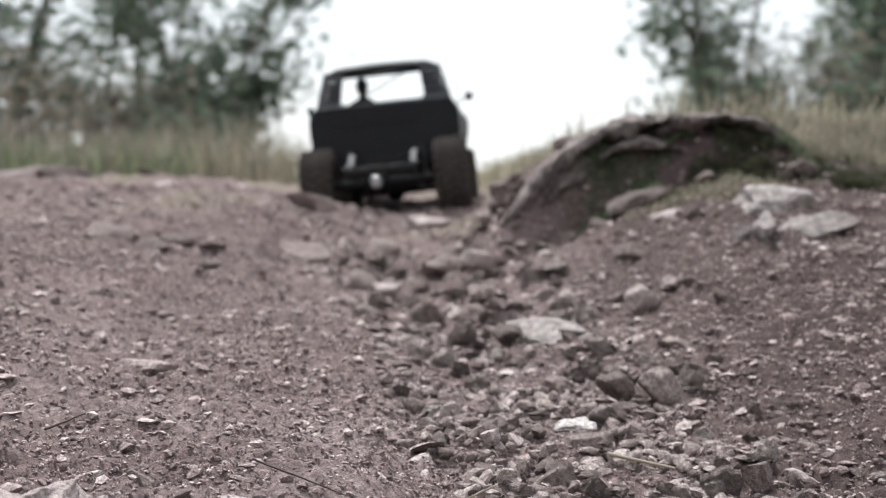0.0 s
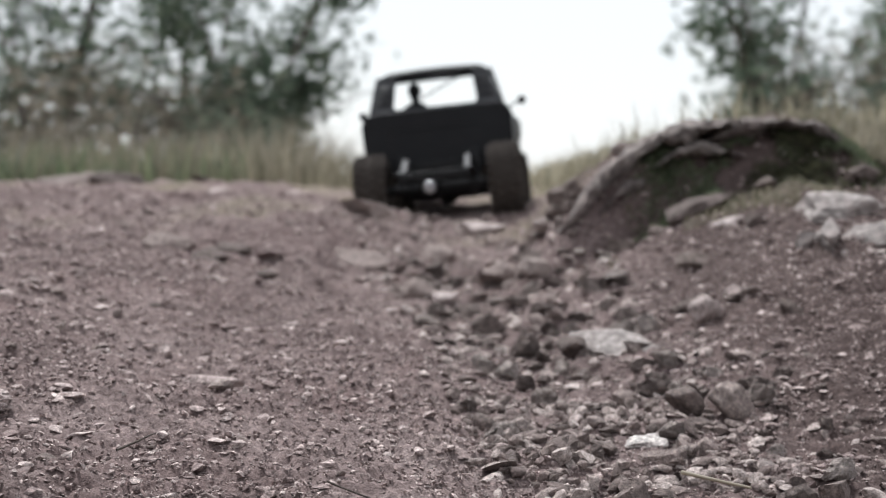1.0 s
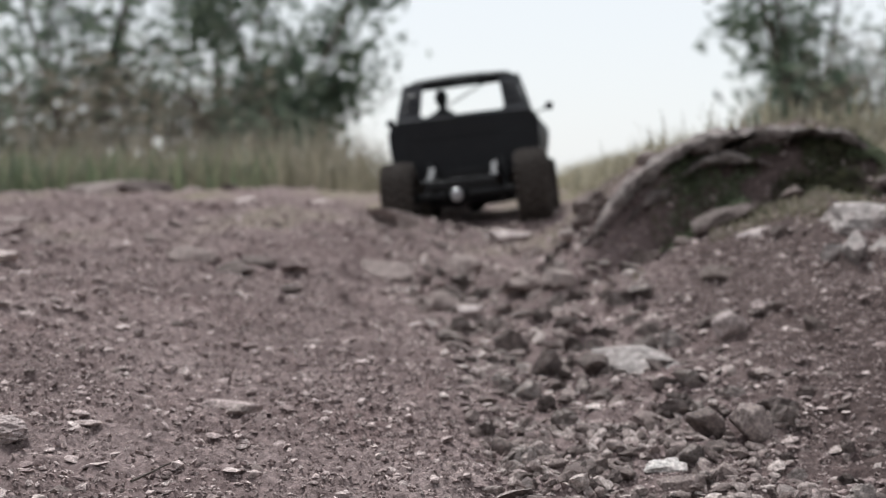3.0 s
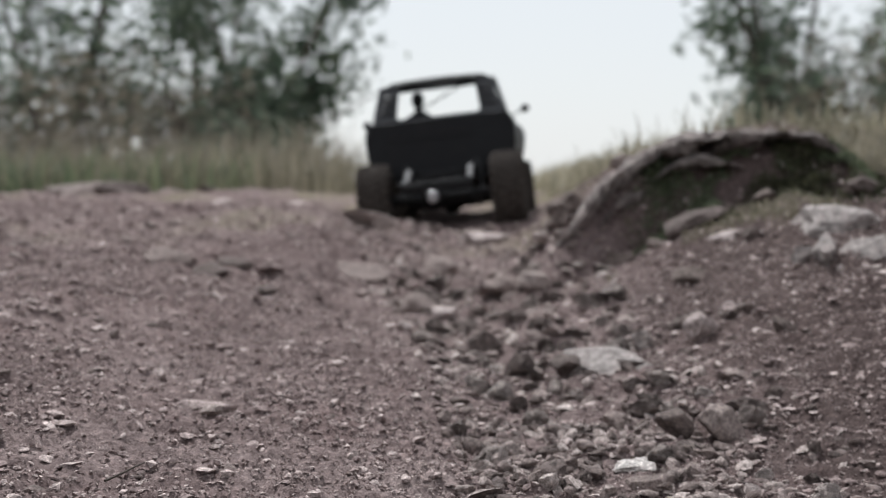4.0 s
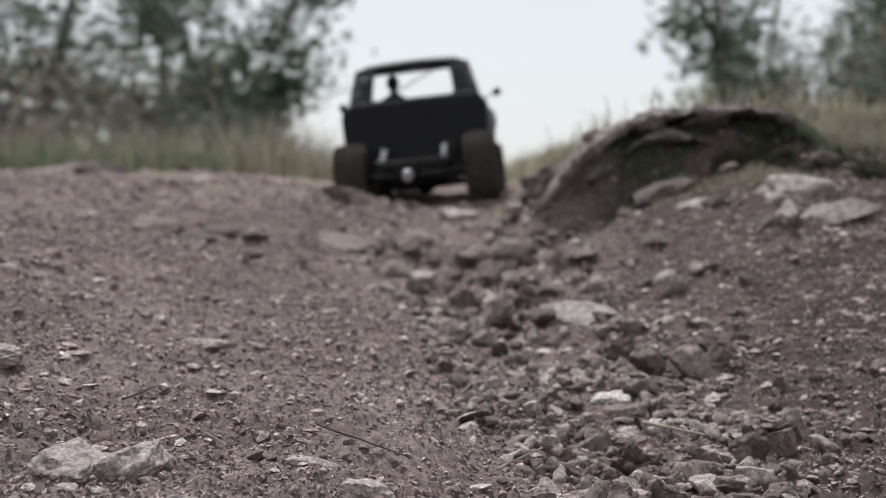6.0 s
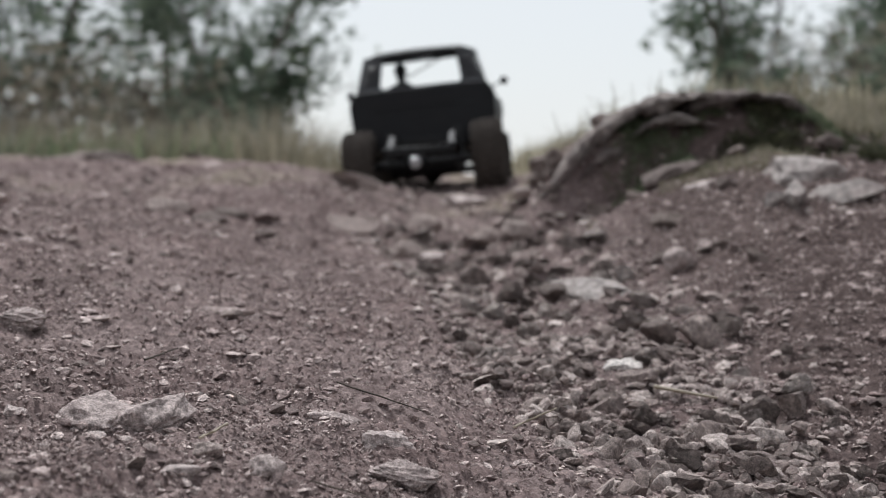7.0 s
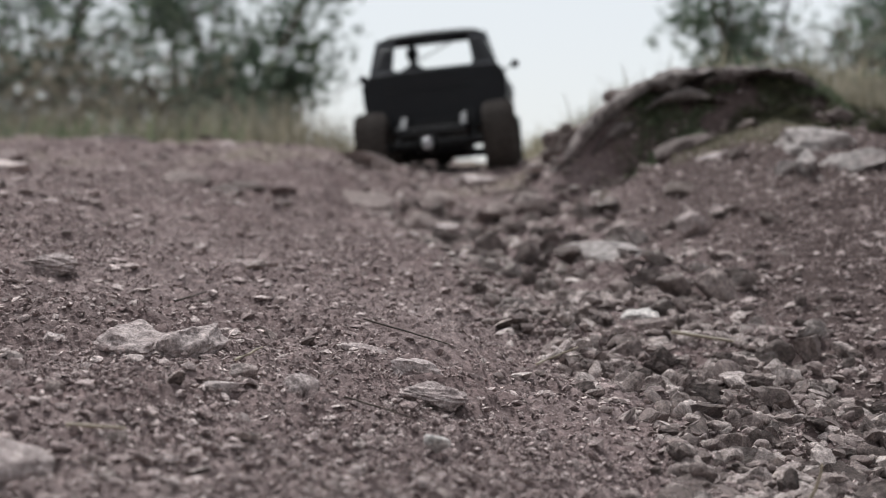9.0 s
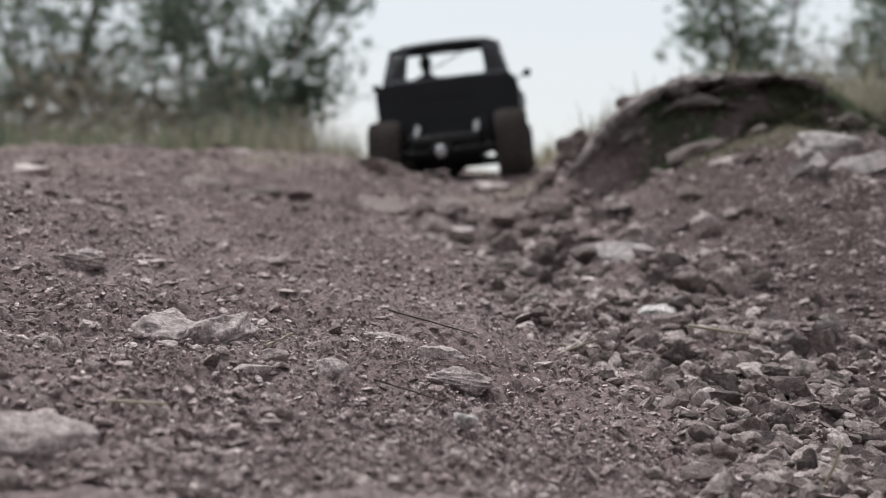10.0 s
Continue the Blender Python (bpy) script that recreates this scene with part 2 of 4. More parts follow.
def crumb_shape(seed):
    """A crumb of soil about 1 across: eight uneven facets."""
    r = random.Random(seed)
    v = np.array([[1, 0, 0], [-1, 0, 0], [0, 1, 0], [0, -1, 0], [0, 0, 1], [0, 0, -1]]) * 0.55
    v = v * np.array([[r.uniform(0.6, 1.1)] for _ in range(6)]) + np.array([[r.gauss(0, 0.12) for _ in range(3)] for _ in range(6)])
    return v, np.array([[0, 2, 4], [2, 1, 4], [1, 3, 4], [3, 0, 4], [2, 0, 5], [1, 2, 5], [3, 1, 5], [0, 3, 5]])


def turns(count, gen, tilt=0.5):
    """Random turns: any heading, some tilt."""
    a, b, c = gen.uniform(0, 2 * np.pi, count), gen.normal(0, tilt, count), gen.normal(0, tilt, count)
    ca, sa, cb, sb, cc, sc = np.cos(a), np.sin(a), np.cos(b), np.sin(b), np.cos(c), np.sin(c)
    o, i = np.zeros(count), np.ones(count)
    rz = np.stack([ca, -sa, o, sa, ca, o, o, o, i], -1).reshape(-1, 3, 3)
    rx = np.stack([i, o, o, o, cb, -sb, o, sb, cb], -1).reshape(-1, 3, 3)
    ry = np.stack([cc, o, sc, o, i, o, -sc, o, cc], -1).reshape(-1, 3, 3)
    return rz @ rx @ ry


CLEAR = [(0.105, 1.026, 0.022), (0.105, 1.0, 0.02), (0.141, 1.108, 0.016), (0.172, 1.103, 0.018), (0.197, 0.915, 0.016), (-0.19, 0.722, 0.026), (-0.16, 0.748, 0.024),
         (-0.044, 0.705, 0.02), (-0.037, 0.66, 0.02), (-0.278, 0.928, 0.025), (-0.197, 0.475, 0.03), (0.133, 0.93, 0.02), (0.116, 1.36, 0.04), (0.2, 1.395, 0.02)]


def is_clear(x, y):
    """Away from the larger stones that have places of their own."""
    ok = np.ones(np.shape(x), bool)
    for cx, cy, r in CLEAR:
        ok &= (np.asarray(x) - cx) ** 2 + (np.asarray(y) - cy) ** 2 > r * r
    return ok


def litter(name, shapes, xs, ys, sizes, flat, sink, material, gen, tilt=0.5, facets=False):
    """Many small stones in one mesh, laid on the ground."""
    ok = is_clear(xs, ys) | (sizes < 0.005)
    xs, ys, sizes = xs[ok], ys[ok], sizes[ok]
    count = len(xs)
    zs = ground_z(xs, ys)
    scale = sizes[:, None] * np.stack([gen.uniform(0.8, 1.35, count), gen.uniform(0.7, 1.1, count), gen.uniform(*flat, count)], -1)
    rot = turns(count, gen, tilt)
    pick = gen.integers(0, len(shapes), count)
    vs, fs, base = [], [], 0
    for k, (sv, sf) in enumerate(shapes):
        which = np.flatnonzero(pick == k)
        v = np.einsum("nij,nvj->nvi", rot[which], sv[None] * scale[which][:, None])
        v += np.stack([xs, ys, zs + sizes * sink], -1)[which][:, None]
        f = sf[None] + (base + np.arange(len(which)) * len(sv))[:, None, None]
        vs.append(v.reshape(-1, 3))
        fs.append(f.reshape(-1, 3))
        base += len(which) * len(sv)
    me = mesh_from(name, np.concatenate(vs), np.concatenate(fs), material, not facets)
    me.set_sharp_from_angle(angle=radians(42))
    return new(name, me)


def rut_edges(y):
    """The left and right edges of the stony rut at y."""
    left = np.interp(y, (0.45, 0.64, 0.74, 0.80, 0.93, 1.16, 1.5, 2.0), (0.03, 0.062, 0.055, 0.03, 0.0, -0.03, -0.05, -0.16))
    return left, np.interp(y, (0.5, 0.9, 1.15, 1.5, 2.0), (0.32, 0.245, 0.21, 0.17, 0.12))


def rut_weight(x, y):
    """How stony the ground is: thick in the rut, thin on the trodden banks."""
    left, right = rut_edges(y)
    return smooth(left - 0.02, left + 0.04, x) * smooth(right + 0.06, right - 0.05, x)


def scatter(count, gen, low, high, ymin=0.42, ymax=2.6, power=1.6):
    """Places in the wedge of ground ahead, thinner with distance, kept by how stony the ground is."""
    xs, ys = [], []
    while len(xs) < count:
        y = ymin + (ymax - ymin) * gen.random(count) ** power
        x = gen.uniform(-0.34, 0.34, count) * (y + 0.25)
        keep = gen.random(count) < low + (high - low) * rut_weight(x, y)
        xs.extend(x[keep])
        ys.extend(y[keep])
    return np.array(xs[:count]), np.array(ys[:count])


gen = np.random.default_rng(11)
tiny = [crumb_shape(s) for s in range(14)]
small = [rock_shape(40 + s, 2, 9, 0.20, 5.0) for s in range(20)]
xs, ys = scatter(150000, gen, 0.85, 1.0, 0.42, 2.3, 1.9)
patchy = gen.random(len(xs)) < np.clip(0.62 + 1.5 * fbm(xs, ys, 11, 3, 21), 0.18, 1)
xs, ys = xs[patchy], ys[patchy]
grit = litter("soil_grit", tiny, xs, ys, gen.lognormal(math.log(0.0021), 0.35, len(xs)).clip(0.0012, 0.0032) * (0.7 + 0.38 * ys), (0.5, 0.9), 0.15, CRUMB, gen, 0.4)
tagged(grit, "fine reddish-brown grit on the trodden track", "gravel", kind="stuff")
lumps = [rock_shape(s, 1, 5, 0.25) for s in range(10)]
xs, ys = scatter(22000, gen, 0.8, 1.0, 0.42, 2.4, 1.8)
crumbs = litter("soil_crumbs", lumps, xs, ys, gen.lognormal(math.log(0.0036), 0.42, len(xs)).clip(0.002, 0.010) * (0.7 + 0.38 * ys), (0.45, 0.8), 0.12, CRUMB, gen, 0.4)
tagged(crumbs, "loose crumbs of reddish-brown soil on the track", "gravel", kind="stuff")
xs, ys = scatter(4600, gen, 0.7, 1.0, 0.42, 2.3, 1.4)
on_slope = (xs > -0.07) & (xs < rut_edges(ys)[0] + 0.01) & (ys < 0.92)
xs, ys = xs[~on_slope], ys[~on_slope]
flakes = litter("earth_flakes", small, xs, ys, gen.lognormal(math.log(0.0066), 0.42, len(xs)).clip(0.003, 0.018) * (0.75 + 0.3 * ys), (0.2, 0.42), -0.02, CRUMB, gen, 0.13)
tagged(flakes, "flat crusts of trodden reddish-brown earth", "gravel", kind="stuff")
xs, ys = scatter(3600, gen, 0.035, 1.0)
gravel = litter("gravel", small, xs, ys, gen.lognormal(math.log(0.0074), 0.42, len(xs)).clip(0.0035, 0.018) * (0.85 + 0.25 * ys), (0.3, 0.6), 0.08, STONE, gen, 0.32, True)
chips = [rock_shape(80 + s, 3, 8, 0.17, 5.0) for s in range(20)]
pile_y = 0.47 + 0.68 * gen.random(1900) ** 1.35
pile_x = rut_edges(pile_y)[0] + 0.01 + gen.random(1900) * 0.17
keep = gen.random(1900) < rut_weight(pile_x, pile_y)
pile_x, pile_y = pile_x[keep], pile_y[keep]
heap = litter("gravel_heap", chips, pile_x, pile_y, gen.lognormal(math.log(0.0085), 0.42, len(pile_x)).clip(0.004, 0.022), (0.5, 0.85), 0.14, STONE, gen, 0.45, True)
tagged(heap, "loose heap of sharp broken gravel in the rut", "gravel", kind="stuff")
tagged(gravel, "small broken stones lying in the rut", "gravel", kind="stuff")


# ---- trees and undergrowth ----
def blades(name, roots, heights, widths, material, gen, lean=0.35):
    """Grass blades: bent strips of three quads that taper to the tip."""
    count = len(roots)
    way = gen.uniform(0, 2 * np.pi, count)
    side = np.stack([np.cos(way + np.pi / 2), np.sin(way + np.pi / 2), np.zeros(count)], -1)
    bend = np.stack([np.cos(way), np.sin(way), np.zeros(count)], -1) * (heights * gen.uniform(0.05, lean * 2, count))[:, None]
    rows = []
    for k in range(4):
        u = k / 3
        p = roots + bend * u**2 + np.array([0, 0, 1]) * (heights * u * (1 - 0.15 * u))[:, None]
        w = (widths * (1 - 0.85 * u))[:, None]
        rows += [p - side * w, p + side * w]
    v = np.stack(rows, 1)
    f = np.array([[0, 1, 3, 2], [2, 3, 5, 4], [4, 5, 7, 6]])
    faces = (f[None] + (np.arange(count) * 8)[:, None, None]).reshape(-1, 4)
    return new(name, mesh_from(name, v.reshape(-1, 3), faces, material))


def leaf_cloud(centres, size, gen, droop=0.4):
    """Pointed leaves, two quads folded along the middle, at the given places."""
    count = len(centres)
    rot = turns(count, gen, 0.9)
    s = (size * gen.uniform(0.6, 1.3, count))[:, None, None]
    shape = np.array([[-1, 0, 0], [0, -0.36, 0.1], [1.1, 0, -0.15], [0, 0.36, 0.1], [0.1, 0, -0.03]])
    v = np.einsum("nij,vj->nvi", rot, shape) * s + centres[:, None]
    f = np.array([[0, 1, 4], [1, 2, 4], [0, 4, 3], [4, 2, 3]])
    faces = (f[None] + (np.arange(count) * 5)[:, None, None]).reshape(-1, 3)
    return v.reshape(-1, 3), faces


def limb_mesh(name, strands, material):
    """Tapered six-sided branches along bent lines."""
    vs, fs, base = [], [], 0
    for pts, r0, r1 in strands:
        n = len(pts)
        for k, p in enumerate(pts):
            r = r0 + (r1 - r0) * k / (n - 1)
            d = (Vector(pts[min(k + 1, n - 1)]) - Vector(pts[max(k - 1, 0)])).normalized()
            a = d.orthogonal().normalized()
            c = d.cross(a)
            for q in range(6):
                t = q * math.pi / 3
                vs.append(Vector(p) + (a * math.cos(t) + c * math.sin(t)) * r)
        for k in range(n - 1):
            for q in range(6):
                fs.append((base + k * 6 + q, base + k * 6 + (q + 1) % 6, base + (k + 1) * 6 + (q + 1) % 6, base + (k + 1) * 6 + q))
        base += n * 6
    return mesh_from(name, np.array([v[:] for v in vs]), np.array(fs), material)


def bent(start, way, length, r, steps=6, wobble=0.12, rise=0.0):
    p, d, out = Vector(start), Vector(way).normalized(), [Vector(start)]
    for _ in range(steps):
        d = (d + Vector((r.gauss(0, wobble), r.gauss(0, wobble), r.gauss(0, wobble) + rise))).normalized()
        p = p + d * (length / steps)
        out.append(p.copy())
    return out


def tree(name, x, y, height, spread_m, seed, leaf_count, label, material=None, category="tree", stems=2, leaf=0.045, low=0.25, girth=0.022, arms=(), limbs=18):
    """A tree or shrub: bent stems, limbs and twigs, and leaves in clumps round the twigs' ends."""
    r, g = random.Random(seed), np.random.default_rng(seed)
    z = float(ground_z(x, y)) - 0.03
    strands, ends = [], []
    for s in range(stems):
        way = Vector((r.uniform(-0.35, 0.35), r.uniform(-0.25, 0.25), 1))
        stem = bent((r.uniform(-0.06, 0.06) * stems, r.uniform(-0.06, 0.06) * stems, 0), way, height * r.uniform(0.8, 1), r, 9, 0.08, 0.03)
        strands.append((stem, girth * r.uniform(0.7, 1), girth * 0.2))
        for k in range(limbs):
            u = low + (1 - low) * ((k + r.random()) / limbs) ** 1.7
            at = stem[min(int(u * 9), 8)]
            ang = r.uniform(0, 2 * math.pi)
            limb = bent(at, (math.cos(ang), math.sin(ang), r.uniform(-0.1, 0.7)), spread_m * r.uniform(0.45, 1.0) * (1.15 - 0.5 * u), r, 6, 0.16, -0.01)
            strands.append((limb, girth * 0.32, girth * 0.08))
            for q in range(5):
                twig = bent(limb[r.randint(2, 6)], (r.gauss(0, 1), r.gauss(0, 1), r.gauss(-0.1, 0.6)), spread_m * r.uniform(0.15, 0.4), r, 4, 0.2, -0.02)
                strands.append((twig, girth * 0.1, girth * 0.03))
                ends += twig[1:]
            ends += limb[3:]
    for a, b in arms:
        arm = [Vector(a).lerp(Vector(b), k / 7) + Vector((0, 0, 0.03 * math.sin(k * 1.3))) for k in range(8)]
        strands.append((arm, girth * 0.5, girth * 0.12))
        for k in (3, 5, 6):
            strands.append((bent(arm[k], (0.7, r.gauss(0, 0.3), r.choice((-0.5, 0.6))), 0.16, r, 4, 0.15), girth * 0.12, girth * 0.04))
    root = new(name)
    root.location = (x, y, z)
    tagged(root, label, category)
    trunk = new("trunk", limb_mesh("trunk", strands, BARK))
    trunk.parent = root
    ends = np.array([e[:] for e in ends])
    pick = ends[g.integers(0, len(ends), leaf_count)]
    centres = pick + g.normal(0, 0.06 + 0.05 * spread_m, (leaf_count, 3))
    centres = centres[centres[:, 2] > 0.08]
    v, f = leaf_cloud(centres, leaf, g)
    crown = new("crown", mesh_from("crown", v, f, material or LEAF, False))
    crown.parent = root
    return root


tree("tree", -1.2, 9.6, 3.2, 0.50, 3, 4600, "dark green leafy tree with low drooping branches", low=0.14, arms=[((0.0, 0, 0.36), (0.82, -0.1, 0.62))])
tree("tree", -1.55, 10.4, 3.0, 0.85, 8, 1350, "grey-green leafy tree behind dry undergrowth", low=0.2)
tree("tree", -2.45, 9.4, 3.0, 0.8, 15, 1900, "dense green tree at the edge of a thicket", low=0.12)
tree("tree", -1.95, 11.4, 3.0, 0.8, 17, 750, "slender green tree farther back in the thicket", low=0.22)
tree("tree", -2.2, 9.0, 2.7, 0.7, 19, 1300, "bushy green tree among dry scrub", low=0.22)
tree("tree", 1.94, 10.0, 3.2, 0.40, 21, 2400, "dense green tree above a grassy bank", low=0.12)
tree("tree", 2.95, 10.8, 3.0, 0.7, 27, 6400, "airy green tree above brown scrub", low=0.15)
tree("tree", 2.72, 9.6, 2.8, 0.55, 29, 2400, "leafy green tree with thin stems above scrub", low=0.2)
tree("tree", 2.16, 10.6, 2.9, 0.40, 31, 1300, "thin green tree between denser ones", low=0.12)
tree("sapling", 1.40, 9.2, 0.9, 0.2, 33, 300, "small thin sapling against the bright sky", stems=1, girth=0.012, leaf=0.03, limbs=10)
for k, (sx, sy, sh, ss) in enumerate([(-2.4, 7.6, 0.8, 0.4), (-1.95, 7.9, 0.7, 0.4), (-1.55, 8.4, 0.65, 0.4), (-1.2, 8.8, 0.6, 0.35), (-2.2, 8.8, 0.85, 0.4), (-1.4, 9.6, 0.7, 0.4), (-1.3, 8.0, 0.45, 0.3), (-1.75, 7.4, 0.6, 0.35),
                                      (1.75, 9.0, 0.6, 0.3), (2.15, 8.6, 0.75, 0.4), (2.6, 8.4, 0.85, 0.4), (3.0, 8.8, 0.9, 0.45), (2.4, 9.4, 0.85, 0.4), (2.85, 9.6, 1.15, 0.5), (2.2, 10.2, 1.0, 0.4)]):
    tagged(tree("shrub", sx, sy, sh, ss, 50 + k, 640, "brown half-dry scrub bush with bare twigs" if k % 3 else "green leafy scrub bush under the trees", LEAF_BROWN if k % 3 else LEAF, "shrub", stems=5, leaf=0.032, low=0.03, girth=0.012, limbs=10), group="scrub under the trees")


def grass_patch(name, count, xr, yr, hr, material, label, seed, width=0.0025, where=None):
    g = np.random.default_rng(seed)
    x, y = g.uniform(*xr, count), g.uniform(*yr, count)
    keep = g.random(count) < np.clip(0.45 + 2.6 * fbm(x, y, 2.6, 3, seed), 0.06, 1)
    if where is not None:
        keep &= where(x, y)
    x, y = x[keep], y[keep]
    roots = np.stack([x, y, ground_z(x, y) - 0.004], -1)
    ob = blades(name, roots, g.uniform(*hr, len(x)), np.full(len(x), width), material, g)
    return tagged(ob, label, "grass", kind="stuff")


grass_patch("dry_grass", 24000, (-3.2, -0.05), (3.7, 8.5), (0.03, 0.19), GRASS, "tall dry yellow-green grass beyond the bare track", 61, 0.003, lambda x, y: x < -0.05 * y + 0.05)
grass_patch("green_weeds", 9000, (-3.0, -0.5), (3.6, 6.5), (0.03, 0.15), GRASS_GREEN, "low green weeds at the edge of the bare earth", 62, 0.005, lambda x, y: x < -0.12 * y)
grass_patch("brown_weeds", 9000, (-3.2, -0.2), (4.6, 8.0), (0.06, 0.32), LEAF_BROWN, "tall brown withered weeds among the grass", 68, 0.003, lambda x, y: x < -0.07 * y)
grass_patch("bank_grass", 30000, (0.12, 3.0), (2.4, 6.5), (0.025, 0.085), PALE_GRASS, "pale dry yellow grass on the bank behind the mound", 63, 0.0025, lambda x, y: (x > 0.10 + 0.02 * y))

MOSS = leaf_material("moss and turf", (0.03, 0.034, 0.02), (0.06, 0.062, 0.036), (0.12, 0.115, 0.065))
grass_patch("mound_turf", 26000, (0.24, 0.56), (1.74, 1.93), (0.006, 0.022), MOSS, "dark mossy turf hanging on the mound's face", 64, 0.0011, lambda x, y: fbm(x, y, 14, 3, 66) + 0.9 * (x - 0.36) > -0.02)
grass_patch("mound_top_grass", 9000, (0.30, 0.75), (1.93, 2.4), (0.012, 0.04), GRASS, "short green and yellow grass on the mound's top", 69, 0.0014, lambda x, y: x > 0.40 - 0.25 * (y - 2.0))
grass_patch("bank_turf", 7000, (0.10, 0.40), (1.70, 1.88), (0.005, 0.016), GRASS, "sparse short grass on the bank below the mound", 65, 0.0010, lambda x, y: fbm(x, y, 11, 3, 67) > 0.09)

# ---- larger stones ----
def rock(name, x, y, wide, deep, high, seed, label, material=STONE, heading=0.0, tilt=(0.0, 0.0), sink=0.3, level=4, cuts=12, rough=0.10, group="", layers=0.0):
    """One stone, half bedded in the ground: wide across, deep along the track, high."""
    v, f = rock_shape(seed, level, cuts, rough, 2.5)
    v = v.copy()
    off = Vector((seed * 1.7, seed * 0.9, seed * 2.3))
    for k in range(len(v)):
        q = Vector(v[k])
        strata = noise.fractal(Vector((q.x * 4, q.y * 4, q.z * (16 if layers else 7))) + off, 0.9, 2.1, 4)
        v[k] *= 1 + (0.05 + 0.06 * layers) * strata + 0.16 * noise.noise(q * 2.2 + off)
    span = v.max(0) - v.min(0)
    v = (v - (v.max(0) + v.min(0)) / 2) / span * np.array([wide, deep, high])
    me = mesh_from(name, v, f, material)
    me.set_sharp_from_angle(angle=radians(50))
    ob = new(name, me)
    z = float(form(x, y)) + high * (0.5 - sink)
    ob.matrix_basis = pose(x, y, z, tilt[0], tilt[1], heading)
    return tagged(ob, label, "stone", group)


IN_RUT = "stones bedded in the rut"
rock("stone", 0.141, 1.108, 0.027, 0.024, 0.026, 101, "angular brown stone standing proud of the gravel", cuts=6, sink=0.22, group=IN_RUT)
rock("stone", 0.172, 1.103, 0.033, 0.026, 0.027, 102, "broken wedge-shaped brown stone among gravel", tilt=(0, 14), cuts=6, sink=0.22, group=IN_RUT)
rock("stone", 0.197, 0.915, 0.023, 0.02, 0.018, 103, "grey square-edged stone among small gravel", heading=20, group=IN_RUT)
rock("stone", 0.112, 0.99, 0.030, 0.02, 0.014, 104, "flat brown stone beside a pale chip", group=IN_RUT)
rock("stone", 0.205, 1.235, 0.030, 0.02, 0.012, 105, "flat slab of brown stone", STONE, 15, group=IN_RUT)
rock("stone", 0.26, 1.342, 0.022, 0.02, 0.020, 106, "small dark block of stone", DARK_ROCK, group=IN_RUT)
rock("stone", 0.20, 1.395, 0.032, 0.03, 0.028, 107, "rounded pale stone on the rut's flank", PALE_ROCK, group=IN_RUT)
rock("stone", 0.231, 1.452, 0.018, 0.014, 0.012, 108, "small white stone chip beside the stony rut", PALE_ROCK, group=IN_RUT)
rock("stone", 0.242, 1.43, 0.02, 0.018, 0.014, 109, "small brown stone beside a pale chip", group=IN_RUT)
rock("stone", 0.122, 1.35, 0.062, 0.10, 0.026, 110, "low light-brown slab of bedrock in the rut", SLAB_ROCK, 35, (8, -10), 0.5, group=IN_RUT)
rock("stone", 0.085, 1.335, 0.03, 0.03, 0.024, 111, "dark broken stone leaning on bedrock", DARK_ROCK, 40, group=IN_RUT)
rock("stone", 0.018, 1.486, 0.034, 0.03, 0.026, 112, "dark angular stone in the rut", DARK_ROCK, 10, group=IN_RUT)
rock("stone", -0.049, 1.762, 0.040, 0.035, 0.032, 113, "brown block of stone in the middle of the rut", group=IN_RUT)
rock("stone", -0.02, 1.72, 0.03, 0.03, 0.022, 114, "low light stone in the rut", PALE_ROCK, group=IN_RUT)
rock("stone", 0.045, 1.90, 0.055, 0.04, 0.028, 115, "broad brown stone across the rut", group=IN_RUT)
rock("stone", 0.075, 1.78, 0.038, 0.03, 0.022, 116, "flat brown stone in the rut", group=IN_RUT)
rock("stone", 0.10, 1.95, 0.042, 0.03, 0.018, 117, "flat slab at the rut's edge", group=IN_RUT)
rock("stone", -0.125, 1.973, 0.075, 0.06, 0.036, 118, "broad flat-topped stone high in the rut", heading=-8, group=IN_RUT)
rock("stone", -0.135, 2.33, 0.10, 0.09, 0.042, 119, "broad brown rock below the crest", heading=5, group=IN_RUT, sink=0.35)
rock("stone", 0.03, 2.37, 0.075, 0.07, 0.026, 120, "pale pinkish flat rock at the crest", PALE_ROCK, sink=0.35, group=IN_RUT)
rock("stone", -0.03, 2.12, 0.05, 0.04, 0.026, 121, "brown stone below the crest", tilt=(20, 0), group=IN_RUT)
ON_TRACK = "pale rocks on the trodden earth"
rock("pale_rock", -0.185, 0.708, 0.043, 0.056, 0.027, 131, "weathered pale grey rock with layered ridges", PALE_ROCK, 25, (10, -8), 0.54, 5, 2, 0.26, ON_TRACK, 1.0)
rock("pale_rock", -0.161, 0.722, 0.038, 0.060, 0.034, 132, "weathered pale grey rock split by a crack", PALE_ROCK, -15, (12, 8), 0.54, 5, 2, 0.26, ON_TRACK, 1.0)
rock("pale_rock", -0.220, 0.70, 0.016, 0.012, 0.009, 133, "small pale chip beside a larger rock", PALE_ROCK, 30, group=ON_TRACK)
rock("pale_rock", -0.044, 0.705, 0.030, 0.024, 0.017, 134, "rounded pale stone set in the earth", PALE_ROCK, -10, (0, 14), 0.42, 5, 5, 0.18, ON_TRACK, 0.7)
rock("pale_rock", -0.037, 0.66, 0.034, 0.022, 0.014, 135, "flat grey-green stone set in the earth", PALE_ROCK, -12, (0, 6), 0.45, 5, 5, 0.18, ON_TRACK, 0.7)
rock("pale_rock", -0.075, 0.76, 0.030, 0.02, 0.010, 136, "flat pale stone flush with the earth", PALE_ROCK, 0, (0, 0), 0.45, 4, 9, 0.12, ON_TRACK)
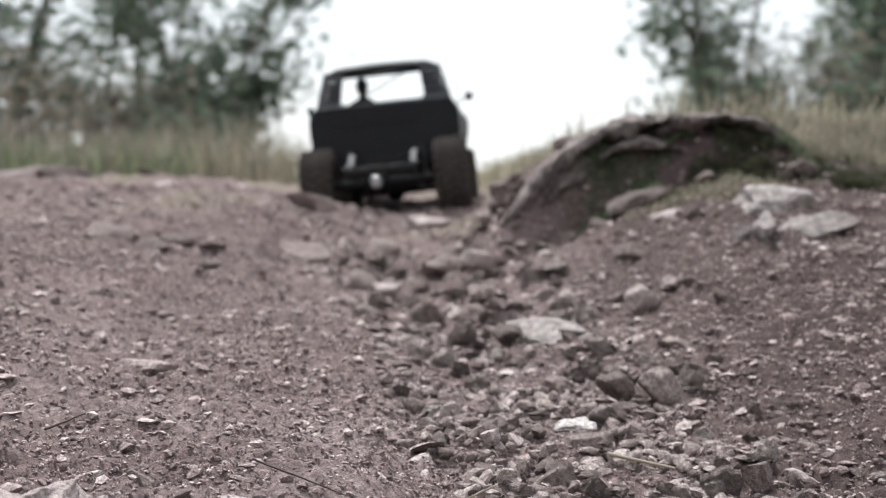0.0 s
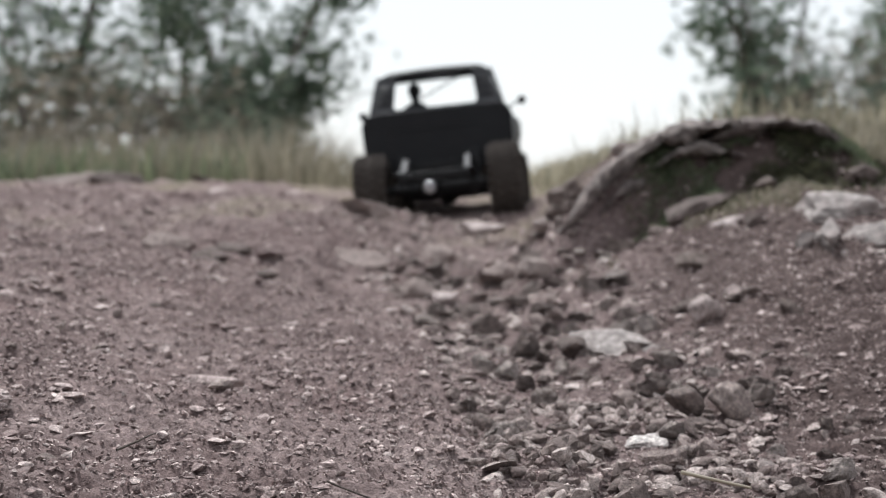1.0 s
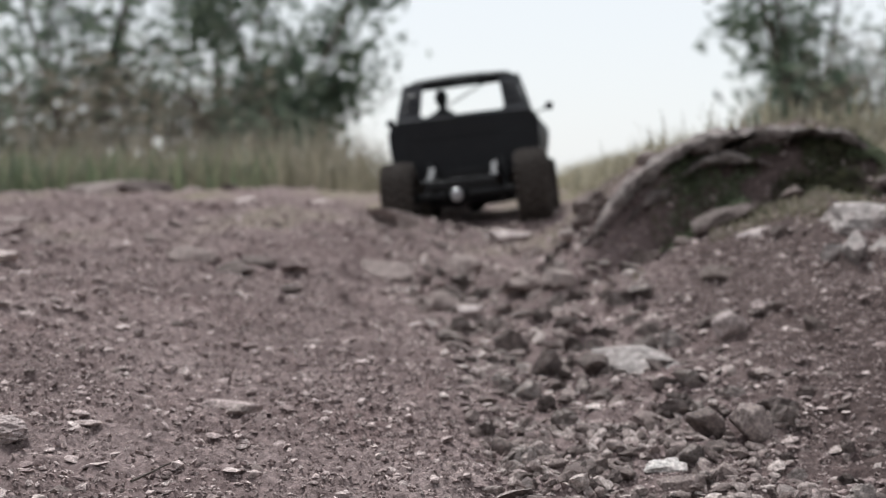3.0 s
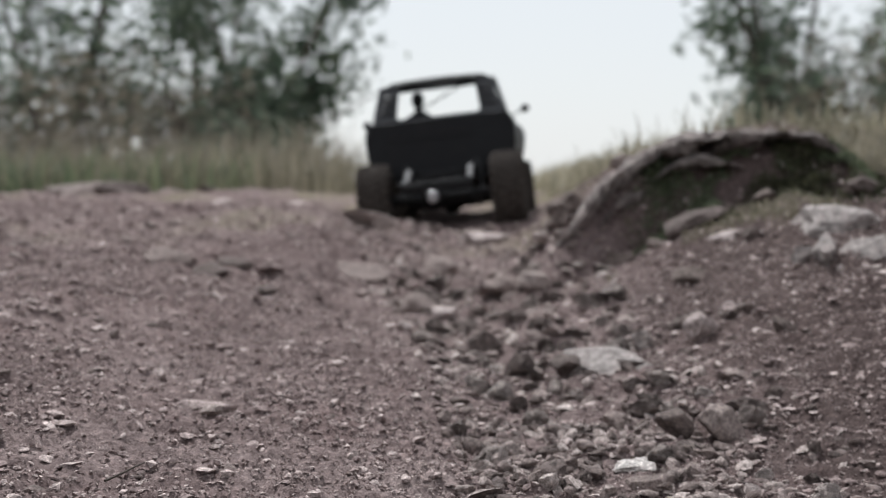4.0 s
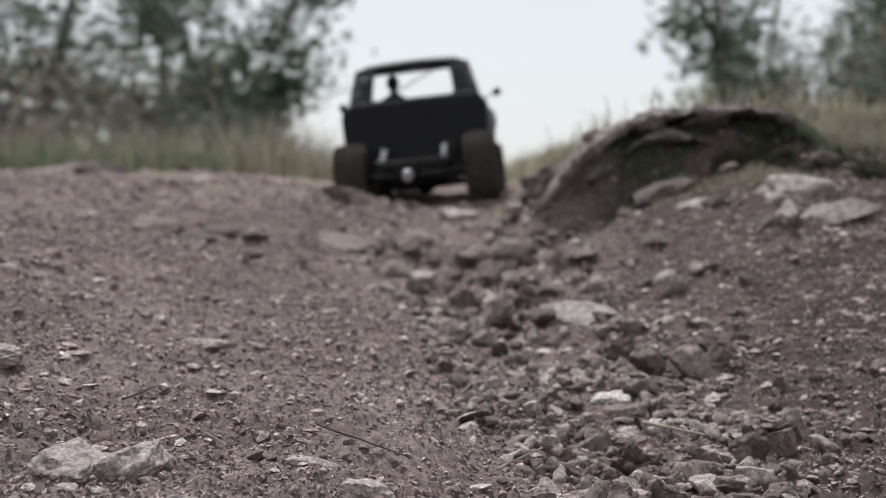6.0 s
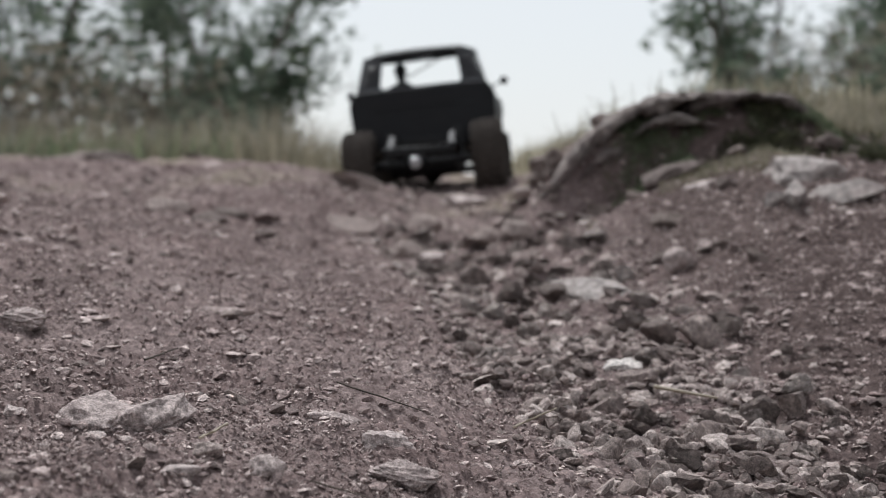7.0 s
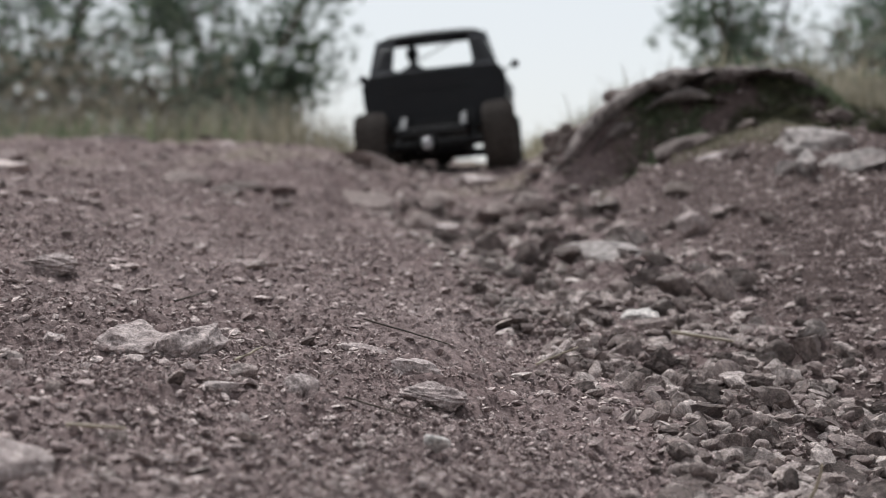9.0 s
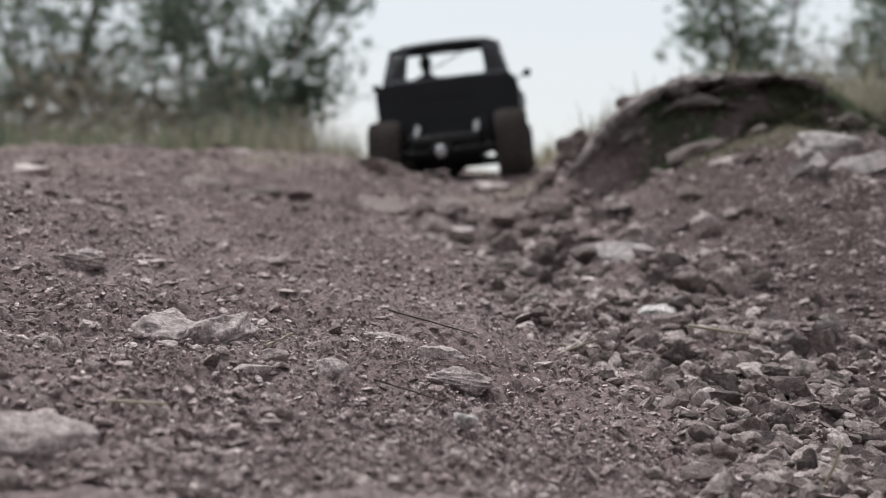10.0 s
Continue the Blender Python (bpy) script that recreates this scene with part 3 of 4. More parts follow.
rock("pale_rock", -0.096, 0.632, 0.017, 0.018, 0.012, 137, "small upright pale stone", PALE_ROCK, 30, (10, 0), 0.35, 4, 3, 0.15, group=ON_TRACK)
rock("pale_rock", -0.278, 0.928, 0.040, 0.03, 0.017, 138, "pale rock with a stepped top", PALE_ROCK, 0, (0, 6), 0.38, 5, 2, 0.26, ON_TRACK, 1.0)
rock("pale_rock", -0.197, 0.478, 0.050, 0.05, 0.024, 139, "large smooth pale rock", PALE_ROCK, 15, (6, 6), 0.78, 5, 4, 0.12, ON_TRACK)
rock("pale_rock", -0.125, 0.655, 0.014, 0.012, 0.009, 140, "small brown lump on the earth", STONE, 15, group=ON_TRACK)
rock("pale_rock", -0.173, 1.075, 0.060, 0.03, 0.012, 141, "long low outcrop flush with the track", CRUMB, -25, (0, 0), 0.45, 4, 8, 0.1, ON_TRACK)
rock("pale_rock", -0.13, 0.615, 0.02, 0.014, 0.007, 142, "small flat pale stone", PALE_ROCK, 15, group=ON_TRACK)
CREST = "flat rocks along the crest of the track"
rock("crest_rock", -0.325, 1.83, 0.06, 0.05, 0.020, 151, "flat brown outcrop on the track", STONE, 10, (0, 6), 0.2, group=CREST)
rock("crest_rock", -0.275, 1.80, 0.045, 0.04, 0.020, 152, "dark flat outcrop on the track", DARK_ROCK, 10, (0, 6), 0.22, group=CREST)
rock("crest_rock", -0.60, 2.9, 0.10, 0.08, 0.036, 153, "dark flat rock at the crest", DARK_ROCK, 0, (0, 5), 0.12, group=CREST)
rock("crest_rock", -0.68, 3.0, 0.11, 0.08, 0.032, 154, "flat brown rock at the crest", STONE, 0, (0, -5), 0.12, group=CREST)
rock("crest_rock", -0.78, 3.3, 0.12, 0.08, 0.034, 155, "brown rock at the edge of the grass", STONE, 20, sink=0.12, group=CREST)
rock("crest_rock", -0.52, 2.95, 0.08, 0.06, 0.022, 156, "low brown rock at the crest", STONE, -10, group=CREST)
rock("crest_rock", -0.349, 2.4, 0.036, 0.03, 0.020, 157, "small pale rock near the crest", PALE_ROCK, group=CREST)
rock("crest_rock", -0.25, 2.5, 0.05, 0.04, 0.020, 158, "low brown rock near the crest", STONE, group=CREST)
gen = np.random.default_rng(77)
for k in range(22):
    cx, cy, wide = gen.uniform(-0.62, -0.14), gen.uniform(1.45, 2.75), gen.uniform(0.018, 0.045)
    rock("crest_rock", cx, cy, wide, wide * 0.8, wide * gen.uniform(0.3, 0.5), 500 + k, "low brown stone bedded in the trodden track", (STONE, STONE, CRUMB, DARK_ROCK)[k % 4], gen.uniform(-30, 30), (0, gen.uniform(-8, 8)), 0.35, 3, group=CREST)
BY_MOUND = "slabs at the foot of the mound"
rock("slab", 0.373, 1.66, 0.094, 0.08, 0.046, 161, "large pale weathered slab at the mound's foot", SLAB_ROCK, -5, (10, 0), 0.56, 5, 2, 0.10, BY_MOUND)
rock("slab", 0.386, 1.545, 0.076, 0.05, 0.026, 162, "long pale slab lying on the bank", SLAB_ROCK, 10, (12, -10), 0.45, 5, 8, 0.12, BY_MOUND)
rock("slab", 0.338, 1.545, 0.026, 0.07, 0.022, 163, "narrow pale slab pointing down the slope", SLAB_ROCK, -26, (14, 0), 0.25, 5, 8, 0.12, BY_MOUND)
rock("slab", 0.322, 1.56, 0.018, 0.05, 0.018, 164, "narrow splinter of pale rock", SLAB_ROCK, -38, (14, 0), 0.25, 4, 8, 0.12, BY_MOUND)
rock("slab", 0.268, 1.69, 0.040, 0.03, 0.014, 165, "flat pale slab on the bank", PALE_ROCK, 18, (6, -10), 0.3, group=BY_MOUND)
rock("slab", 0.29, 1.67, 0.022, 0.02, 0.016, 166, "small dark stone on the bank", DARK_ROCK, group=BY_MOUND)
rock("slab", 0.247, 1.785, 0.078, 0.06, 0.022, 167, "dark tilted slab jutting from the bank", DARK_ROCK, 12, (-4, -20), 0.05, group=BY_MOUND)
rock("slab", 0.19, 1.92, 0.045, 0.04, 0.03, 168, "brown stone at the rut's edge", STONE, 20, group=BY_MOUND)
rock("slab", 0.22, 1.60, 0.040, 0.03, 0.018, 169, "dark stone low on the bank", DARK_ROCK, 5, group=BY_MOUND)
rock("boulder", 0.118, 1.90, 0.06, 0.06, 0.045, 171, "dark weathered rock beside the mound's lower end", DARK_ROCK, 10, (0, -25), 0.4, 5, 3, 0.4)


def crust_layer(x0, x1, forward, lower, thick, seed, parent):
    """One weathered layer of the mound's edge, running up the mound and overhanging its hollowed face."""
    xs = np.linspace(x0, x1, int((x1 - x0) / 0.0016))
    ys, zs = mound_lip(xs)
    kernel = np.hanning(25) / np.hanning(25).sum()
    ys, zs = (np.convolve(np.pad(a, 12, mode="edge"), kernel, "valid") for a in (ys, zs))
    profile = ((0.16, -1.6), (0.12, -0.7), (0.08, -0.25), (0.055, -0.05), (0.035, 0.08), (0.018, 0.10), (0.006, 0.05), (-0.001, -0.12), (-0.005, -0.3), (-0.006, -0.5),
               (-0.004, -0.7), (0.001, -0.85), (0.010, -0.95), (0.022, -1.05), (0.04, -1.2), (0.07, -1.4))
    ends = smooth(x0, x0 + 0.05, xs) * smooth(x1, x1 - 0.06, xs)
    swell = thick * (0.25 + 0.75 * ends) * np.clip(1 + 1.3 * fbm(xs, 0 * xs, 22, 3, seed), 0.3, 2)
    jag = 0.022 * fbm(xs, 0 * xs, 14, 4, seed + 1, 0.6) + 0.03 * (1 - ends)
    rows = []
    for k, (dy, dz) in enumerate(profile):
        q = 0 * xs + k * 0.013
        y = ys - forward + dy + jag + 0.009 * fbm(xs, q, 60, 3, seed + 3, 0.7)
        z = zs - lower - 0.02 * (1 - ends) + dz * swell + 0.006 * fbm(xs, q, 40, 3, seed + 5, 0.6) + 0.0035 * fbm(xs, q * 2, 130, 2, seed + 7)
        rows.append(np.stack([xs, y, z], -1))
    v = np.stack(rows, 1)
    nk = len(profile)
    ids = np.arange(len(xs) * nk).reshape(len(xs), nk)
    f = np.stack([ids[:-1, :-1], ids[:-1, 1:], ids[1:, 1:], ids[1:, :-1]], -1).reshape(-1, 4)
    ob = new("layer", mesh_from("layer", v.reshape(-1, 3), f, CRUST))
    ob.parent = parent
    return ob


mound = tagged(new("mound_crust"), "weathered grey-brown crust overhanging the mound's hollow face", "earth bank")
crust_layer(0.102, 0.36, 0.0, 0.0, 0.020, 31, mound)
crust_layer(0.27, 0.46, 0.0, 0.004, 0.013, 43, mound)
crust_layer(0.135, 0.225, 0.035, 0.030, 0.012, 57, mound)
crust_layer(0.19, 0.33, 0.025, 0.026, 0.009, 71, mound)


def moss_patch(count, x0, x1, cover, size, material, label, seed):
    """Small moss leaves in cushions on the mound's steep face."""
    g = np.random.default_rng(seed)
    x, u = g.uniform(x0, x1, count), g.random(count)
    keep = g.random(count) < np.clip(cover + 3.2 * fbm(x, u * 0.12, 20, 3, seed), 0, 1) * smooth(x0, x0 + 0.06, x)
    x, u = x[keep], u[keep]
    y = mound_lip(x)[0] - 0.075 + 0.10 * u
    lift = np.clip(0.006 + 0.025 * fbm(x, u * 0.12, 26, 3, seed + 1), 0.001, 0.02)
    p = np.stack([x, y - 0.5 * lift, ground_z(x, y) + lift * g.uniform(0.2, 1, len(x))], -1)
    v, f = leaf_cloud(p, size, g)
    return tagged(new("moss", mesh_from("moss", v, f, material, False)), label, "moss", kind="stuff")


moss_patch(16000, 0.27, 0.50, 0.22, 0.0028, MOSS, "dark green moss cushions on the mound's face", 91)
moss_patch(30000, 0.18, 0.48, 0.30, 0.0026, GRASS_GREEN, "thin green moss and weeds in the mound's hollow", 95)
for k, (hx, hy, hw) in enumerate([(0.44, 1.83, 0.04), (0.465, 1.80, 0.03), (0.335, 1.82, 0.028), (0.17, 1.80, 0.035), (0.28, 1.82, 0.03), (0.21, 1.79, 0.024)]):
    rock("clod", hx, hy, hw, 0.035, hw * 0.55, 180 + k, "dark clod of earth in the mound's face", DARK_ROCK, 10 * k, sink=0.3, rough=0.2, group="clods in the mound's face")

# countable coarse gravel of the rut
COARSE = []
for s in range(12):
    v, f = rock_shape(300 + s, 4, 10, 0.22, 6.0)
    me = mesh_from("stone", v, f, COARSE_STONE, False)
    me.set_sharp_from_angle(angle=radians(42))
    COARSE.append(me)
gen = np.random.default_rng(29)
placed = 0
while placed < 295:
    y = 0.52 + 1.55 * gen.random() ** 1.35
    x = gen.uniform(-0.1, 0.3)
    if gen.random() > rut_weight(x, y) ** 1.5 or not bool(is_clear(x, y)):
        continue
    size = float(np.clip(gen.lognormal(math.log(0.0085 + 0.0070 * y), 0.32), 0.009, 0.026 if y < 1.25 else 0.04))
    ob = new("stone", COARSE[int(gen.integers(0, 12))])
    z = float(ground_z(x, y)) + size * 0.12
    ob.matrix_basis = pose(x, y, z, gen.normal(0, 18), gen.normal(0, 18), gen.uniform(0, 360)) @ Matrix.Diagonal((size * gen.uniform(0.9, 1.4), size * gen.uniform(0.7, 1.0), size * gen.uniform(0.45, 0.8), 1))
    tagged(ob, "broken brown stone in the loose gravel of the rut", "stone", "loose gravel of the rut")
    placed += 1


# ---- small litter ----
def thin_stick(name, a, b, r, label, material=DRY_STRAW, seed=0):
    q = random.Random(seed)
    pts, ends = [], [float(ground_z(e[0], e[1])) for e in (a, b)]
    for k in range(7):
        p = Vector(a).lerp(Vector(b), k / 6)
        z = ends[0] + (ends[1] - ends[0]) * k / 6
        pts.append((p.x + q.gauss(0, 0.0004), p.y + q.gauss(0, 0.0004), z + p.z))
    return tagged(new(name, limb_mesh(name, [(pts, r, r * 0.6)], material)), label, "twig")


thin_stick("twig", (0.116, 0.945, 0.012), (0.150, 0.912, 0.011), 0.0013, "short pale dry twig on the gravel")
thin_stick("twig", (0.022, 0.828, 0.007), (0.048, 0.852, 0.013), 0.0008, "thin pale straw on the gravel")
thin_stick("twig", (-0.075, 0.81, 0.006), (-0.028, 0.77, 0.006), 0.0006, "brown dry twig on the earth", BARK, 3)
thin_stick("twig", (-0.128, 0.655, 0.010), (-0.117, 0.668, 0.014), 0.0008, "thin pale straw sticking up", DRY_STRAW, 4)
thin_stick("twig", (-0.075, 0.615, 0.006), (-0.045, 0.618, 0.007), 0.0005, "thin dark twig on the earth", BARK, 5)
thin_stick("twig", (-0.175, 0.515, 0.004), (-0.150, 0.50, 0.006), 0.0009, "pale straw lying on the earth", DRY_STRAW, 6)
thin_stick("twig", (0.115, 0.56, 0.0), (0.122, 0.555, 0.022), 0.0009, "pale straw standing in the gravel", DRY_STRAW, 7)
thin_stick("twig", (-0.190, 0.870, 0.006), (-0.176, 0.911, 0.006), 0.0007, "thin dark twig on the track", BARK, 8)
rock("stone_chip", 0.105, 1.026, 0.029, 0.018, 0.005, 201, "white flat stone chip lying on the gravel", stone_material("white chip", (0.45, 0.42, 0.40), (0.49, 0.46, 0.44), (0.53, 0.50, 0.48)), 12, (22, -6), -0.5, 5, 6, 0.3)
rock("stone_chip", -0.035, 0.548, 0.011, 0.008, 0.007, 202, "small white stone chip on the earth", bpy.data.materials["white chip"], 30, (10, 20), 0.1, 3)


# ---- model truck ----
def paint_material():
    m, n, l, b = shader("black paint", 0.42, spec=0.18)
    co = n.new("ShaderNodeTexCoord").outputs["Object"]
    dust, chips = noise_node(n, l, co, 30, 6), noise_node(n, l, co, 240, 5, 0.75)
    c = mix(n, l, ramp(n, l, dust, [(0.5, (0, 0, 0)), (0.85, (0.25, 0.25, 0.25))]), (0.005, 0.005, 0.0065), (0.04, 0.036, 0.035))
    c = mix(n, l, ramp(n, l, chips, [(0.70, (0, 0, 0)), (0.76, (0.3, 0.3, 0.3))]), c, (0.16, 0.16, 0.165))
    l.new(c, b.inputs["Base Color"])
    l.new(ramp(n, l, dust, [(0.3, (0.3, 0.3, 0.3)), (0.7, (0.6, 0.6, 0.6))]), b.inputs["Roughness"])
    return m


def plain(name, colour, rough, metal=0.0, spec=0.4, grain=150.0):
    m, n, l, b = shader(name, rough, metal, spec)
    co = n.new("ShaderNodeTexCoord").outputs["Object"]
    g = noise_node(n, l, co, grain, 5, 0.7)
    l.new(mix(n, l, 0.8, colour, ramp(n, l, g, [(0.3, (0.6, 0.6, 0.6)), (0.7, (1.3, 1.27, 1.24))]), "MULTIPLY"), b.inputs["Base Color"])
    bump(n, l, b, [(g, 0.2, 0.0006)])
    return m


PAINT = paint_material()
RUBBER = plain("dusty rubber", (0.052, 0.045, 0.041), 0.9, spec=0.1)
STEEL = plain("worn steel", (0.035, 0.035, 0.039), 0.7, 0.3)
BLACK_PLASTIC = plain("black plastic", (0.008, 0.008, 0.009), 0.55, spec=0.2)
# lighter than PAINT: sky sheen on roof and deck put into the colour
SHEEN_PAINT = plain("black paint lightened for sheen", (0.034, 0.035, 0.039), 0.5, spec=0.3)
BRIGHT_METAL = plain("bright metal", (0.42, 0.42, 0.44), 0.4, 0.9)


def part(name, bm, material, parent, label="", smooth_shade=False, bevel=0.0):
    if bevel:
        bmesh.ops.bevel(bm, geom=[e for e in bm.edges if len(e.link_faces) == 2 and e.calc_face_angle(0) > 0.6], offset=bevel, segments=2, affect="EDGES", profile=0.5)
    bmesh.ops.recalc_face_normals(bm, faces=bm.faces)
    me = bpy.data.meshes.new(name)
    bm.to_mesh(me)
    bm.free()
    me.polygons.foreach_set("use_smooth", np.full(len(me.polygons), smooth_shade or bevel > 0))
    if smooth_shade or bevel > 0:
        me.set_sharp_from_angle(angle=radians(40))
    me.materials.append(material)
    ob = new(name, me)
    ob.parent = parent
    return tagged(ob, label)


def box(bm, x0, x1, y0, y1, z0, z1, m=None):
    made = bmesh.ops.create_cube(bm, size=1, matrix=Matrix.LocRotScale(((x0 + x1) / 2, (y0 + y1) / 2, (z0 + z1) / 2), None, (x1 - x0, y1 - y0, z1 - z0)))
    if m is not None:
        bmesh.ops.transform(bm, matrix=m, verts=made["verts"])
    return made["verts"]


def tube(bm, a, b, r, r2=None, sides=12):
    a, b = Vector(a), Vector(b)
    turn = (b - a).to_track_quat("Z", "Y").to_matrix().to_4x4()
    bmesh.ops.create_cone(bm, cap_ends=True, segments=sides, radius1=r, radius2=r if r2 is None else r2, depth=(b - a).length, matrix=Matrix.Translation((a + b) / 2) @ turn)


def rounded(corners, radius, steps=5):
    """Corners of a convex outline, each turned into a short curve."""
    out, n = [], len(corners)
    for k in range(n):
        p, c, q = (Vector(corners[(k + d) % n]) for d in (-1, 0, 1))
        a, b = c + (p - c).normalized() * radius, c + (q - c).normalized() * radius
        for i in range(steps + 1):
            t = i / steps
            out.append(a * (1 - t) ** 2 + c * 2 * t * (1 - t) + b * t * t)
    return out


def framed(bm, outer, inner, origin, u, v, thick):
    """A panel with a hole, laid in the plane of u and v, with real thickness."""
    u, v, o = Vector(u).normalized(), Vector(v).normalized(), Vector(origin)
    w = u.cross(v).normalized() * thick
    loops = []
    for pts, lift in ((outer, 0), (inner, 0), (inner, 1), (outer, 1)):
        loops.append([bm.verts.new(o + u * p[0] + v * p[1] + w * lift) for p in pts])
    n = len(outer)
    for a in range(4):
        la, lb = loops[a], loops[(a + 1) % 4]
        for k in range(n):
            bm.faces.new((la[k], la[(k + 1) % n], lb[(k + 1) % n], lb[k]))


def solid(bm, outline, origin, u, v, thick):
    u, v, o = Vector(u).normalized(), Vector(v).normalized(), Vector(origin)
    w = u.cross(v).normalized() * thick
    a = [bm.verts.new(o + u * p[0] + v * p[1]) for p in outline]
    b = [bm.verts.new(q.co + w) for q in a]
    bm.faces.new(a)
    bm.faces.new(b[::-1])
    for k in range(len(a)):
        bm.faces.new((a[k], b[k], b[(k + 1) % len(a)], a[(k + 1) % len(a)]))


def body_side(parent, s):
    """One flank: shoulder, slab side and a cut-out over the front wheel."""
    bm = bmesh.new()
    ys = np.linspace(0.0525, 0.405, 48)
    rows = []
    for y in ys:
        arch = math.sqrt(max(0.0, 0.066**2 - (y - 0.31) ** 2))
        low = max(0.086 - 0.006 * (y - 0.0525) / 0.35, 0.066 + arch if arch > 0 else 0)
        nose = 0.012 * smooth(0.34, 0.405, y)
        flare = 0.004 * math.exp(-(((y - 0.31) / 0.06) ** 2))
        prof = [(0.101 - nose, 0.1795), (0.108 - nose, 0.1775), (0.1145 - nose + flare, 0.170), (0.1165 - nose + flare, 0.160)]
        for k in range(1, 6):
            t = k / 5
            prof.append((0.1165 - nose + flare * (1 - 0.3 * t) - 0.007 * t * t, 0.160 + (low - 0.160) * t))
        outer = [(s * x, y, z) for x, z in prof]
        inner = [(s * (x - 0.004), y, z - 0.002 if z > 0.17 else z) for x, z in prof[::-1]]
        rows.append([bm.verts.new(p) for p in outer + inner])
    n = len(rows[0])
    for a, b in zip(rows, rows[1:]):
        for k in range(n):
            bm.faces.new((a[k], a[(k + 1) % n], b[(k + 1) % n], b[k]))
    bm.faces.new(rows[0])
    bm.faces.new(rows[-1][::-1])
    return part("side_panel", bm, PAINT, parent, smooth_shade=True)


def tyre_mesh():
    """A knobbly tyre about the x axis: a round carcass with staggered rows of blocks."""
    bm = bmesh.new()
    prof = [(-0.0165, 0.029), (-0.0225, 0.034), (-0.0245, 0.041), (-0.0235, 0.048), (-0.019, 0.0525), (-0.010, 0.0545), (0, 0.055)]
    prof = prof + [(-x, r) for x, r in prof[-2::-1]]
    n = 56
    rings = [[bm.verts.new((x, r * math.cos(2 * math.pi * k / n), r * math.sin(2 * math.pi * k / n))) for x, r in prof] for k in range(n)]
    for k in range(n):
        a, b = rings[k], rings[(k + 1) % n]
        for q in range(len(prof) - 1):
            bm.faces.new((a[q], a[q + 1], b[q + 1], b[q]))
    lugs = 24
    for k in range(lugs):
        for x, wx, ly, skew, shift in ((-0.0185, 0.0105, 0.0072, 0, 0.0), (-0.0065, 0.0105, 0.0066, 22, 0.45), (0.0065, 0.0105, 0.0066, -22, 0.05), (0.0185, 0.0105, 0.0072, 0, 0.5)):
            a = 2 * math.pi * (k + shift) / lugs
            r = 0.0562 if abs(x) < 0.01 else 0.0542
            tip = 0.0 if abs(x) < 0.01 else math.copysign(24, x)
            m = Matrix.Rotation(a, 4, "X") @ Matrix.Translation((x, 0, r)) @ Matrix.Rotation(radians(tip), 4, "Y") @ Matrix.Rotation(radians(skew), 4, "Z")
            made = bmesh.ops.create_cube(bm, size=1, matrix=m @ Matrix.Diagonal((wx, ly, 0.0055, 1)))
            for vert in made["verts"]:
                if (m.inverted() @ vert.co).z > 0:
                    q = m.inverted() @ vert.co
                    vert.co = m @ Vector((q.x * 0.86, q.y * 0.84, q.z))
        for sx in (-1, 1):
            a = 2 * math.pi * (k + (0.0 if sx < 0 else 0.5)) / lugs
            m = Matrix.Rotation(a, 4, "X") @ Matrix.Translation((sx * 0.0238, 0, 0.0465))
            bmesh.ops.create_cube(bm, size=1, matrix=m @ Matrix.Diagonal((0.0025, 0.006, 0.009, 1)))
    return bm


def rim_mesh():
    bm = bmesh.new()
    prof = [(-0.016, 0.0295), (-0.018, 0.0275), (-0.012, 0.025), (0.012, 0.025), (0.018, 0.0275), (0.016, 0.0295)]
    n = 36
    rings = [[bm.verts.new((x, r * math.cos(2 * math.pi * k / n), r * math.sin(2 * math.pi * k / n))) for x, r in prof] for k in range(n)]
    for k in range(n):
        a, b = rings[k], rings[(k + 1) % n]
        for q in range(len(prof)):
            bm.faces.new((a[q], a[(q + 1) % len(prof)], b[(q + 1) % len(prof)], b[q]))
    for k in range(8):
        m = Matrix.Rotation(2 * math.pi * k / 8, 4, "X") @ Matrix.Translation((0.010, 0, 0.017))
        bmesh.ops.create_cube(bm, size=1, matrix=m @ Matrix.Diagonal((0.003, 0.006, 0.018, 1)))
    return bm


